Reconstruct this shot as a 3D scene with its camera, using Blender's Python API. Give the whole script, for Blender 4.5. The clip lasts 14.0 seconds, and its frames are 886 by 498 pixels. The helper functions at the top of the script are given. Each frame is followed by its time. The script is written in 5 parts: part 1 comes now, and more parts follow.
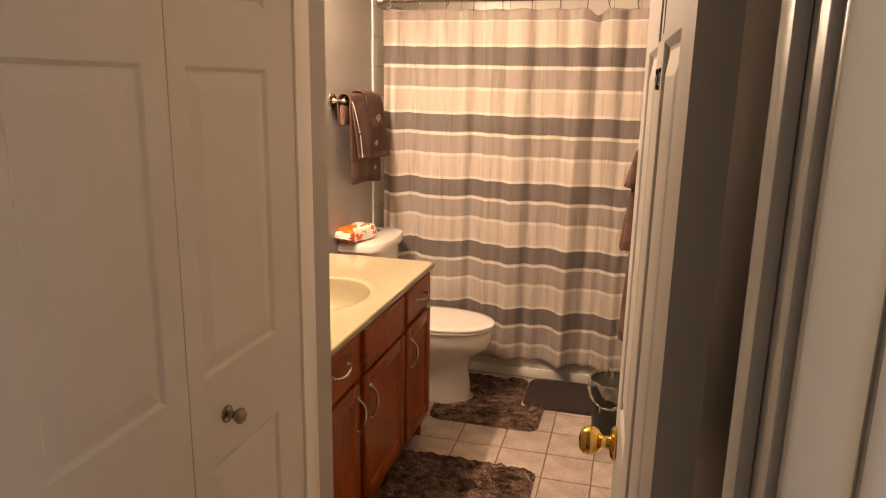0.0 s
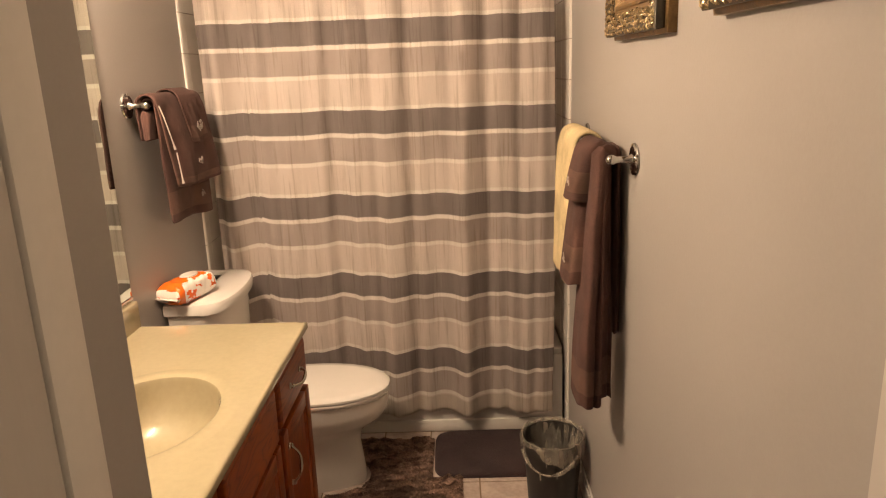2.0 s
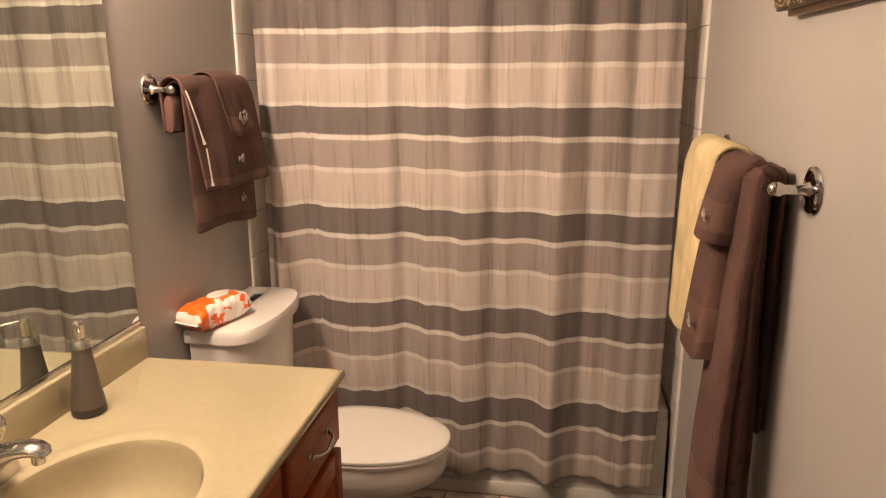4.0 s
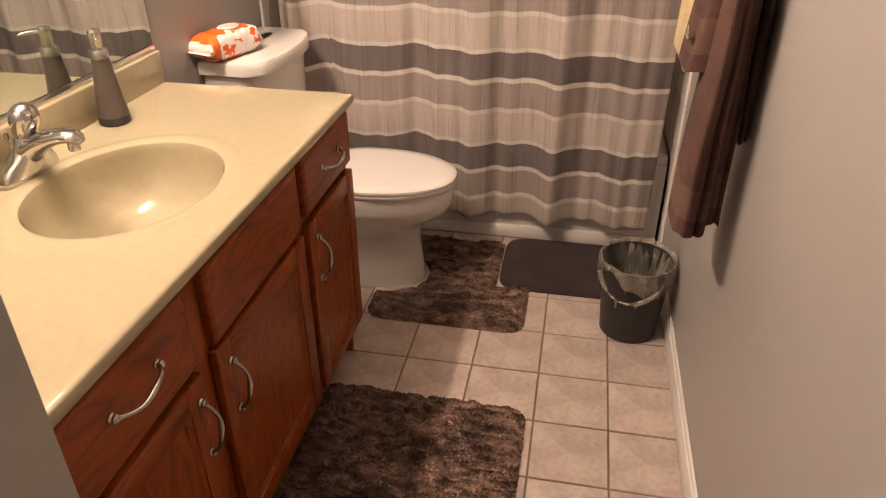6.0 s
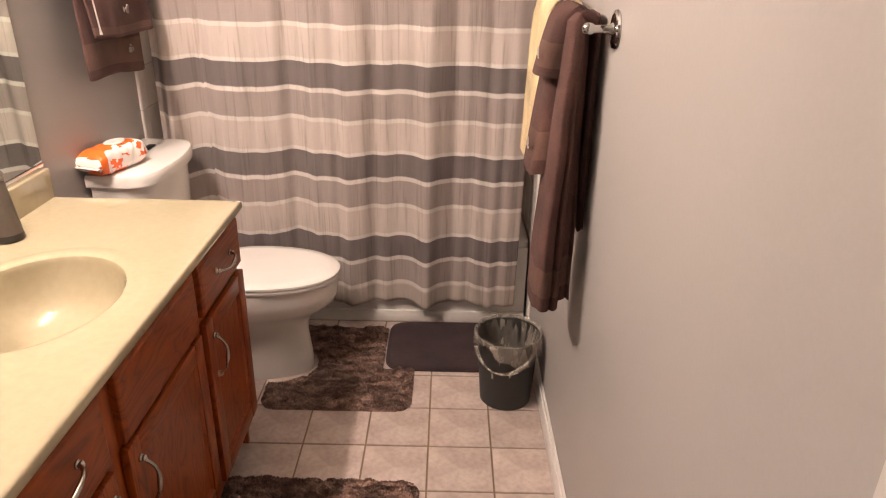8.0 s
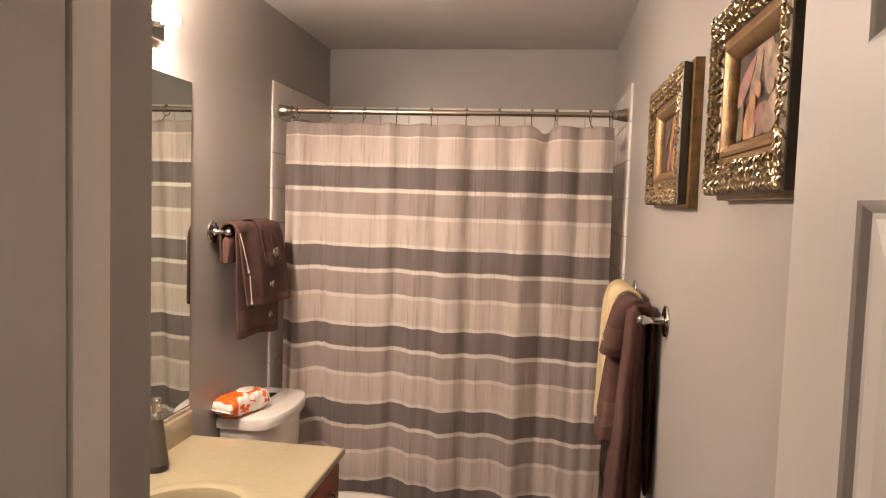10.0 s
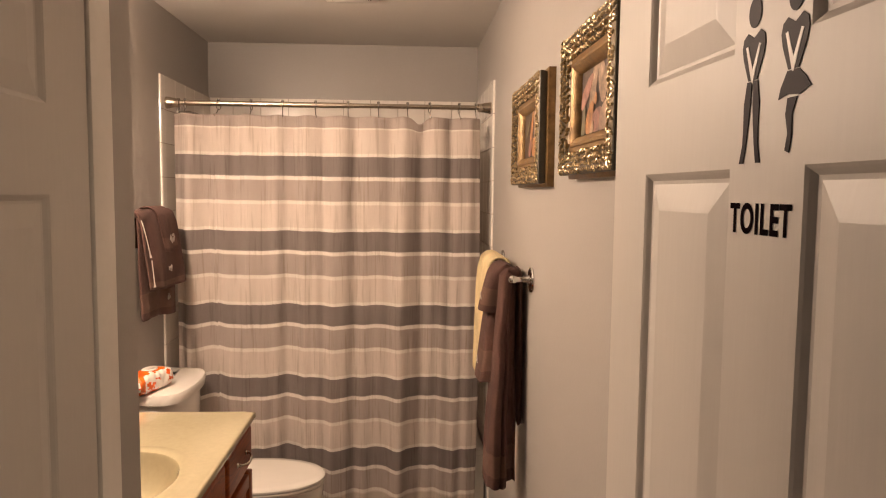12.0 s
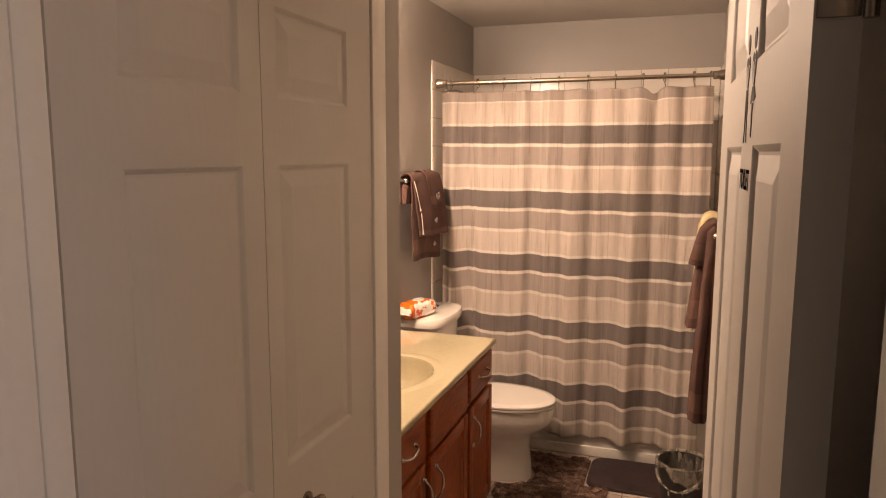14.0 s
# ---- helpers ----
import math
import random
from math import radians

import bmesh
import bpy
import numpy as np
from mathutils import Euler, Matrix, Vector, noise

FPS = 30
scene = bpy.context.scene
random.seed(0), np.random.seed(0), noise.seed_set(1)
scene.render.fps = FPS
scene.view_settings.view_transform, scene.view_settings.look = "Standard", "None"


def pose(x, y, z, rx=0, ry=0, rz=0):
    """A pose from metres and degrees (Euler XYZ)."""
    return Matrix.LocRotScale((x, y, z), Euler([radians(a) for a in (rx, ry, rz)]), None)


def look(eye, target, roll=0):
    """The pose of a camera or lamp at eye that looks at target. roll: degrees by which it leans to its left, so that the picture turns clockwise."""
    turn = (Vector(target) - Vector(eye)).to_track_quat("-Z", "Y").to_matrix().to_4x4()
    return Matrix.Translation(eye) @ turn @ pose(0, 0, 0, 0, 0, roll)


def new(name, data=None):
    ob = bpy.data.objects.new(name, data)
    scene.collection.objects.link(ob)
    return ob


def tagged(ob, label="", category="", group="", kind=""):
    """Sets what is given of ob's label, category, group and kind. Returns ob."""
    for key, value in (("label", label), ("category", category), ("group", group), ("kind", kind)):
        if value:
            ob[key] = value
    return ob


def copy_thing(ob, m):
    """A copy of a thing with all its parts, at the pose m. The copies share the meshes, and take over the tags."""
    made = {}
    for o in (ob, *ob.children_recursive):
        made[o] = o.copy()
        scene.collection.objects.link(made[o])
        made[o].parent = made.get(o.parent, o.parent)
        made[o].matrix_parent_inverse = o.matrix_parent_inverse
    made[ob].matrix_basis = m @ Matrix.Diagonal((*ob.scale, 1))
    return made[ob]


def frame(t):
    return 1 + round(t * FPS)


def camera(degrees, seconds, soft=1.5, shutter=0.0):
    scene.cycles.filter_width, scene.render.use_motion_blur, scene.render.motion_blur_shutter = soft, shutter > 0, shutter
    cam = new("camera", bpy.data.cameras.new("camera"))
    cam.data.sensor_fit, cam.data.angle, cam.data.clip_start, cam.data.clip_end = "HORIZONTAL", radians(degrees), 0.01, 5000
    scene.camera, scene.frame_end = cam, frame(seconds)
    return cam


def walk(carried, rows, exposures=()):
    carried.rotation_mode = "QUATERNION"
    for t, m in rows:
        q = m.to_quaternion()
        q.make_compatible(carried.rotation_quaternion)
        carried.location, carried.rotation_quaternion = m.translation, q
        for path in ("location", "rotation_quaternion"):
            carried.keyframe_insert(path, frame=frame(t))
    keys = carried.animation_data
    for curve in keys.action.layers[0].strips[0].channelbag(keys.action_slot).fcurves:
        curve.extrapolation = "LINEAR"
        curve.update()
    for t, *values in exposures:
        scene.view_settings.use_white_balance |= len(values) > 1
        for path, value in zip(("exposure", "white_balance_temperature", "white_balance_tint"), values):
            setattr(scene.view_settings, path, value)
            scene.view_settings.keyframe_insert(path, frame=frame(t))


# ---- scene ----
cam = camera(64.4, 14.0, 1.1)
PATH = [
    (0, (0.044, 0.071, 1.617), (-0.453, 1.954, 1.161), 1.1),
    (0.5, (-0.113, 0.278, 1.585), (-0.578, 2.174, 1.15), -0.4),
    (1, (-0.275, 0.456, 1.592), (-0.55, 2.384, 1.141), -2.4),
    (1.5, (-0.325, 0.621, 1.604), (-0.415, 2.561, 1.127), -2.0),
    (2, (-0.273, 0.897, 1.616), (-0.322, 2.833, 1.116), -2.2),
    (2.2, (-0.292, 0.976, 1.616), (-0.331, 2.913, 1.118), -1.5),
    (4.3, (-0.227, 1.433, 1.554), (-0.601, 3.337, 1.073), -0.1),
    (4.5, (-0.209, 1.412, 1.544), (-0.618, 3.296, 1.020), -0.1),
    (5, (-0.195, 1.365, 1.494), (-0.658, 3.188, 0.822), -1.5),
    (5.5, (-0.186, 1.325, 1.466), (-0.597, 3.077, 0.603), -0.5),
    (6, (-0.193, 1.29, 1.436), (-0.522, 2.976, 0.417), -0.1),
    (6.5, (-0.179, 1.253, 1.418), (-0.435, 2.888, 0.295), -0.5),
    (7, (-0.187, 1.215, 1.416), (-0.377, 2.838, 0.264), -0.9),
    (7.5, (-0.198, 1.159, 1.465), (-0.285, 2.86, 0.418), -0.3),
    (8, (-0.181, 1.112, 1.544), (-0.187, 2.941, 0.737), 1.1),
    (8.5, (-0.16, 1.0, 1.59), (-0.221, 2.923, 1.044), 3.1),
    (9, (-0.151, 0.917, 1.667), (-0.358, 2.876, 1.32), 2.3),
    (9.2, (-0.107, 0.892, 1.665), (-0.401, 2.852, 1.398), 1.6),
    (11.5, (-0.241, 0.57, 1.657), (-0.281, 2.568, 1.585), 1.2),
    (12, (-0.23, 0.465, 1.648), (-0.121, 2.455, 1.488), 0.6),
    (12.5, (-0.125, 0.376, 1.64), (-0.202, 2.367, 1.468), 0.1),
    (13, (-0.043, 0.253, 1.652), (-0.4, 2.207, 1.416), 2.4),
    (13.5, (-0.034, 0.166, 1.659), (-0.557, 2.079, 1.398), 1.0),
    (14, (-0.007, 0.031, 1.661), (-0.645, 1.907, 1.393), 0.1),
]
EXPOSURES = [
    (0.0, 0.66, 7350, 10), (0.5, 0.55, 7200, 9), (1.0, 0.63, 6850, 6), (2.0, 0.34, 6850, 5), (4.5, 0.23, 6450, 8), (5.0, 0.15, 6400, 8), (5.5, 0.22, 6300, 8), (6.0, 0.55, 6150, 10),
    (6.5, 0.84, 6050, 10), (7.0, 0.89, 5950, 10), (7.5, 0.86, 5850, 11), (8.0, 0.82, 5550, 9), (8.5, 0.48, 5500, 8), (9.0, 0.24, 5620, 8), (11.5, 0.26, 6350, 9), (12.0, 0.30, 6600, 10), (12.5, 0.31, 6900, 11),
    (13.0, 0.42, 7100, 14), (13.5, 0.41, 7100, 15), (14.0, 0.40, 7000, 14),
]
walk(cam, [(t, look(eye, target, roll)) for t, eye, target, roll in PATH], EXPOSURES)

# ---- light ----
world = bpy.data.worlds.new("world")
scene.world = world
world.use_nodes = True
wn = world.node_tree
sky = wn.nodes.new("ShaderNodeTexSky")
sky.sky_type, sky.sun_disc = "NISHITA", False
sky.sun_elevation, sky.sun_rotation = radians(25), radians(200)
wn.links.new(sky.outputs[0], wn.nodes["Background"].inputs[0])
wn.nodes["Background"].inputs[1].default_value = 0.1
BULB = 560.0             # radiance of the vanity bulbs
HALL = 4.5             # watts of daylight in the hall's window

# ---- the place in numbers ----
XL, XR, YB, ZC = -1.33, 0.18, 4.52, 2.47      # bathroom: side walls, back wall, ceiling
YE0, YE1 = 0.50, 0.62                          # entry wall, hall face and bathroom face
XC, YC = -0.713, 1.756                         # closet: front face and end face
YT = 3.713                                     # front edge of the tiled surround
TOP = 0.843                                    # counter


# ---- materials ----
def nodes(name):
    m = bpy.data.materials.new(name)
    m.use_nodes = True
    return m, m.node_tree, m.node_tree.nodes["Principled BSDF"]


def add(nt, kind, **values):
    n = nt.nodes.new(kind)
    for key, value in values.items():
        n.inputs[key].default_value = value
    return n


def noise_of(nt, scale, stretch=(1, 1, 1), detail=4.0, coord="Object"):
    tc = nt.nodes.new("ShaderNodeTexCoord")
    mp = add(nt, "ShaderNodeMapping", Scale=stretch)
    nz = add(nt, "ShaderNodeTexNoise", Scale=scale, Detail=detail)
    nt.links.new(tc.outputs[coord], mp.inputs[0])
    nt.links.new(mp.outputs[0], nz.inputs["Vector"])
    return nz


def ramp_of(nt, source, stops, constant=False):
    r = nt.nodes.new("ShaderNodeValToRGB")
    e = r.color_ramp.elements
    while len(e) < len(stops):
        e.new(0.5)
    for k, (p, c) in zip(e, stops):
        k.position, k.color = p, (*c, 1)
    if constant:
        r.color_ramp.interpolation = "CONSTANT"
    nt.links.new(source, r.inputs[0])
    return r


def mixed(nt, a, b, fac, blend="MULTIPLY"):
    m = nt.nodes.new("ShaderNodeMixRGB")
    m.blend_type = blend
    for sock, v in ((m.inputs[0], fac), (m.inputs[1], a), (m.inputs[2], b)):
        if hasattr(v, "is_output"):
            nt.links.new(v, sock)
        else:
            sock.default_value = v if isinstance(v, float) else (*v, 1)
    return m.outputs[0]


def bumped(nt, p, height, strength, distance):
    b = add(nt, "ShaderNodeBump", Strength=strength, Distance=distance)
    nt.links.new(height, b.inputs["Height"])
    nt.links.new(b.outputs[0], p.inputs["Normal"])


def surface(name, colour, rough=0.5, metal=0.0, vary=0.12, big=2.0, fine=90.0, bump=0.15, depth=0.001, stretch=(1, 1, 1), coat=0.0, detail=4.0):
    """A paint, plastic, metal or stone: large blotches, fine grain and relief."""
    m, nt, p = nodes(name)
    a, b = noise_of(nt, big), noise_of(nt, fine, stretch, detail)
    lo, hi = 1 - vary, 1 + vary * 0.6
    c = mixed(nt, ramp_of(nt, a.outputs[0], [(0.3, [v * lo for v in colour]), (0.7, [min(1, v * hi) for v in colour])]).outputs[0],
              ramp_of(nt, b.outputs[0], [(0.3, (1 - vary * 0.5,) * 3), (0.7, (1, 1, 1))]).outputs[0], 1.0)
    nt.links.new(c, p.inputs["Base Color"])
    r = ramp_of(nt, a.outputs[0], [(0.25, (max(0.02, rough * 0.8),) * 3), (0.75, (min(1, rough * 1.2),) * 3)])
    nt.links.new(r.outputs[0], p.inputs["Roughness"])
    p.inputs["Metallic"].default_value = metal
    p.inputs["Coat Weight"].default_value = coat
    if bump:
        bumped(nt, p, b.outputs[0], bump, depth)
    return m


PAINT = surface("grey wall paint", (0.340, 0.318, 0.296), 0.40, vary=0.06, big=1.6, fine=130, bump=0.18, depth=0.0015)
CEIL = surface("ceiling paint", (0.56, 0.53, 0.495), 0.75, vary=0.05, big=1.0, fine=120, bump=0.25, depth=0.002)
WHITE = surface("white trim paint", (0.74, 0.71, 0.66), 0.34, vary=0.06, big=1.8, fine=60, bump=0.12, depth=0.0008)
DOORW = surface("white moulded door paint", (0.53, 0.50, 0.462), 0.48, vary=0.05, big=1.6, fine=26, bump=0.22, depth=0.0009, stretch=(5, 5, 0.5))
HALLP = surface("hall wall paint", (0.55, 0.52, 0.48), 0.6, vary=0.05)
CARPET = surface("hall carpet", (0.22, 0.18, 0.14), 0.95, vary=0.25, fine=400, bump=0.6, depth=0.004)
PORC = surface("white porcelain", (0.75, 0.72, 0.67), 0.08, vary=0.03, big=3, fine=30, bump=0.02, coat=0.3)
TUBW = surface("white tub enamel", (0.72, 0.69, 0.64), 0.18, vary=0.05, big=3, fine=30, bump=0.02)
MARBLE = surface("cream cultured marble", (0.375, 0.322, 0.208), 0.028, vary=0.045, big=60, fine=420, bump=0.0)
GROUT = surface("tan grout", (0.19, 0.13, 0.08), 0.9, vary=0.2, big=6, fine=300, bump=0.5, depth=0.001)
WGROUT = surface("grey wall grout", (0.36, 0.32, 0.27), 0.9, vary=0.1)
CHROME = surface("chrome", (0.58, 0.57, 0.56), 0.035, 1.0, vary=0.03, bump=0.0)
NICKEL = surface("brushed nickel", (0.50, 0.47, 0.42), 0.26, 1.0, vary=0.1, fine=300, bump=0.1, depth=0.0004)
ROD = surface("brushed steel rod", (0.56, 0.49, 0.41), 0.24, 1.0, vary=0.08, fine=200, bump=0.08, depth=0.0004, stretch=(0.1, 4, 4))
BRASS = surface("polished brass", (0.83, 0.56, 0.16), 0.12, 1.0, vary=0.08, bump=0.05, depth=0.0004)
BRONZE = surface("aged bronze", (0.30, 0.25, 0.20), 0.22, 1.0, vary=0.2, bump=0.1, depth=0.0004)
# Near-black colour standing in for shade: the toe kick board and the vent slots.
DARK = surface("dark shadow gap", (0.03, 0.025, 0.02), 0.8)
BIN = surface("dark grey plastic", (0.022, 0.020, 0.018), 0.55, vary=0.15, fine=300, bump=0.2, depth=0.0004)
INK = surface("dark purple vinyl", (0.016, 0.009, 0.012), 0.42, vary=0.1, bump=0.0)
INKM = surface("dark matt vinyl", (0.008, 0.005, 0.006), 0.7, vary=0.1, bump=0.0)
INK.node_tree.nodes["Principled BSDF"].inputs["Specular IOR Level"].default_value = 0.06
INKM.node_tree.nodes["Principled BSDF"].inputs["Specular IOR Level"].default_value = 0.0
INKL = surface("pale painted vinyl gleam", (0.60, 0.55, 0.52), 0.4, vary=0.05, bump=0.0)
ORANGE = surface("orange wrapper film", (0.85, 0.16, 0.015), 0.22, vary=0.2, big=14, fine=60, bump=0.35, depth=0.004)
WRAPW = surface("white wrapper film", (0.82, 0.76, 0.70), 0.25, vary=0.12, big=20, fine=60, bump=0.35, depth=0.004)
WRAPMIX, wnt, wp = nodes("printed wrapper film")
wz = noise_of(wnt, 34, (1, 1, 1.4), 2)
wnt.links.new(ramp_of(wnt, wz.outputs[0], [(0.0, (0.84, 0.77, 0.70)), (0.55, (0.84, 0.77, 0.70)), (0.58, (0.82, 0.13, 0.02))]).outputs[0], wp.inputs["Base Color"])
wp.inputs["Roughness"].default_value = 0.24
bumped(wnt, wp, noise_of(wnt, 60).outputs[0], 0.35, 0.004)
SOAPM = surface("taupe soap bottle", (0.092, 0.076, 0.062), 0.40, vary=0.1, big=20, fine=300, bump=0.08, depth=0.0004)
SOAPD = surface("dark bottle foot", (0.03, 0.025, 0.022), 0.3)
STEEL = surface("satin steel pump", (0.60, 0.58, 0.55), 0.22, 1.0, vary=0.06, bump=0.0)
GILT = surface("antique gilt", (0.56, 0.44, 0.27), 0.30, 0.85, vary=0.45, big=90, fine=260, bump=0.4, depth=0.0015)
GILTD = surface("dark frame side", (0.060, 0.047, 0.026), 0.45, 0.1, vary=0.4, big=20, fine=200, bump=0.2)
GILTM = surface("worn dark gold frame band", (0.085, 0.060, 0.028), 0.38, 0.5, vary=0.4, big=40, fine=200, bump=0.3)
GILTB = surface("red gold frame edge", (0.24, 0.145, 0.058), 0.38, 0.5, vary=0.4, big=40, fine=200, bump=0.3)
CANVAS = surface("dark painted ground", (0.035, 0.020, 0.016), 0.45, vary=0.5, big=25, fine=200)
PETALA = surface("pale pink petal paint", (0.34, 0.24, 0.17), 0.5, vary=0.6, big=40, fine=200)
PETALB = surface("orange petal paint", (0.42, 0.20, 0.08), 0.5, vary=0.6, big=40, fine=200)
PETALC = surface("rose petal paint", (0.30, 0.15, 0.12), 0.5, vary=0.6, big=40, fine=200)
LEAFP = surface("grey green leaf paint", (0.14, 0.13, 0.08), 0.5, vary=0.4, big=40, fine=200)


def terry(name, colour, scale=420.0):
    m, nt, p = nodes(name)
    a, b = noise_of(nt, 9), noise_of(nt, scale, detail=2)
    c = mixed(nt, ramp_of(nt, a.outputs[0], [(0.3, [v * 0.72 for v in colour]), (0.7, [min(1, v * 1.18) for v in colour])]).outputs[0],
              ramp_of(nt, b.outputs[0], [(0.32, (0.55,) * 3), (0.62, (1.1,) * 3)]).outputs[0], 0.8)
    nt.links.new(c, p.inputs["Base Color"])
    p.inputs["Roughness"].default_value = 0.95
    bumped(nt, p, b.outputs[0], 0.9, 0.004)
    return m


BROWN = terry("brown terry cloth", (0.098, 0.045, 0.035))
BAND = terry("lighter woven towel band", (0.150, 0.078, 0.056), 900)
YELLOW = terry("pale yellow terry cloth", (0.72, 0.58, 0.33))
STITCH = terry("pale embroidery thread", (0.66, 0.58, 0.52), 1500)
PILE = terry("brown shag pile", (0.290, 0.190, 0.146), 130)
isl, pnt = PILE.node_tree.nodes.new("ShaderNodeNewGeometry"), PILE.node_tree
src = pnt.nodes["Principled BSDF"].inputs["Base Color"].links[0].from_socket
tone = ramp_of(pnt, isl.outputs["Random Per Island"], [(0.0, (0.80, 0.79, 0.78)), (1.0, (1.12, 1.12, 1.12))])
# Shade of the valleys between clumps, painted into the pile colour by stretched noise.
valley_shade = ramp_of(pnt, noise_of(pnt, 1.0, (17, 50, 20), 2).outputs[0], [(0.38, (0.42, 0.39, 0.38)), (0.58, (1.30, 1.28, 1.26))])
pnt.links.new(mixed(pnt, mixed(pnt, src, tone.outputs[0], 1.0), valley_shade.outputs[0], 0.85), pnt.nodes["Principled BSDF"].inputs["Base Color"])
FOAM = terry("dark plum bath mat plush", (0.036, 0.020, 0.021), 260)


def oak(name, along):
    """Stained oak; the grain runs along the axis given (1: y, 2: z)."""
    m, nt, p = nodes(name)
    tc, oi = nt.nodes.new("ShaderNodeTexCoord"), nt.nodes.new("ShaderNodeObjectInfo")
    off = nt.nodes.new("ShaderNodeVectorMath")
    off.operation = "MULTIPLY_ADD"
    nt.links.new(oi.outputs["Random"], off.inputs[0])
    off.inputs[1].default_value = (3.0, 7.0, 5.0)
    nt.links.new(tc.outputs["Object"], off.inputs[2])
    s = [7.0, 7.0, 7.0]
    s[along] = 1.5
    mp = add(nt, "ShaderNodeMapping", Scale=s)
    nt.links.new(off.outputs[0], mp.inputs[0])
    nz = add(nt, "ShaderNodeTexNoise", Scale=1.6, Detail=2.0, Distortion=0.9)
    nt.links.new(mp.outputs[0], nz.inputs["Vector"])
    rings = nt.nodes.new("ShaderNodeMath")
    rings.operation = "PINGPONG"
    mul = nt.nodes.new("ShaderNodeMath")
    mul.operation = "MULTIPLY"
    mul.inputs[1].default_value = 9.0
    nt.links.new(nz.outputs[0], mul.inputs[0])
    nt.links.new(mul.outputs[0], rings.inputs[0])
    rings.inputs[1].default_value = 0.5
    s2 = [190.0, 190.0, 190.0]
    s2[along] = 9.0
    mp2 = add(nt, "ShaderNodeMapping", Scale=s2)
    nt.links.new(off.outputs[0], mp2.inputs[0])
    fz = add(nt, "ShaderNodeTexNoise", Scale=1.0, Detail=3.0)
    nt.links.new(mp2.outputs[0], fz.inputs["Vector"])
    base = ramp_of(nt, rings.outputs[0], [(0.0, (0.135, 0.0225, 0.0010)), (0.12, (0.205, 0.0365, 0.0014)), (0.5, (0.255, 0.0490, 0.0018))])
    pores = ramp_of(nt, fz.outputs[0], [(0.30, (0.72, 0.66, 0.62)), (0.46, (1, 1, 1))])
    nt.links.new(mixed(nt, base.outputs[0], pores.outputs[0], 0.8), p.inputs["Base Color"])
    p.inputs["Roughness"].default_value = 0.42
    p.inputs["Specular IOR Level"].default_value = 0.32
    p.inputs["Coat Weight"].default_value = 0.06
    p.inputs["Coat Roughness"].default_value = 0.2
    bumped(nt, p, fz.outputs[0], 0.2, 0.0006)
    return m


OAKV, OAKH = oak("stained oak upright grain", 2), oak("stained oak level grain", 1)


def ceramic(name, colour, rough, vary, big=5.0):
    """Glazed tile: each piece a little apart in tone, softly clouded."""
    m, nt, p = nodes(name)
    oi = nt.nodes.new("ShaderNodeObjectInfo")
    one = ramp_of(nt, oi.outputs["Random"], [(0, [v * (1 - vary * 0.35) for v in colour]), (1, [v * (1 + vary * 0.25) for v in colour])])
    a, b = noise_of(nt, big, detail=3), noise_of(nt, 55, detail=5)
    cl = ramp_of(nt, a.outputs[0], [(0.3, (1 - vary, 1 - vary * 1.1, 1 - vary * 1.2)), (0.7, (1, 1, 1))])
    fl = ramp_of(nt, b.outputs[0], [(0.3, (1 - vary * 0.6,) * 3), (0.6, (1, 1, 1))])
    nt.links.new(mixed(nt, mixed(nt, one.outputs[0], cl.outputs[0], 1.0), fl.outputs[0], 1.0), p.inputs["Base Color"])
    p.inputs["Roughness"].default_value = rough
    bumped(nt, p, a.outputs[0], 0.08, 0.004)
    return m


FTILE = ceramic("mottled beige floor tile", (0.545, 0.455, 0.405), 0.26, 0.28, 9)
WTILE = ceramic("white wall tile", (0.74, 0.70, 0.65), 0.14, 0.03)


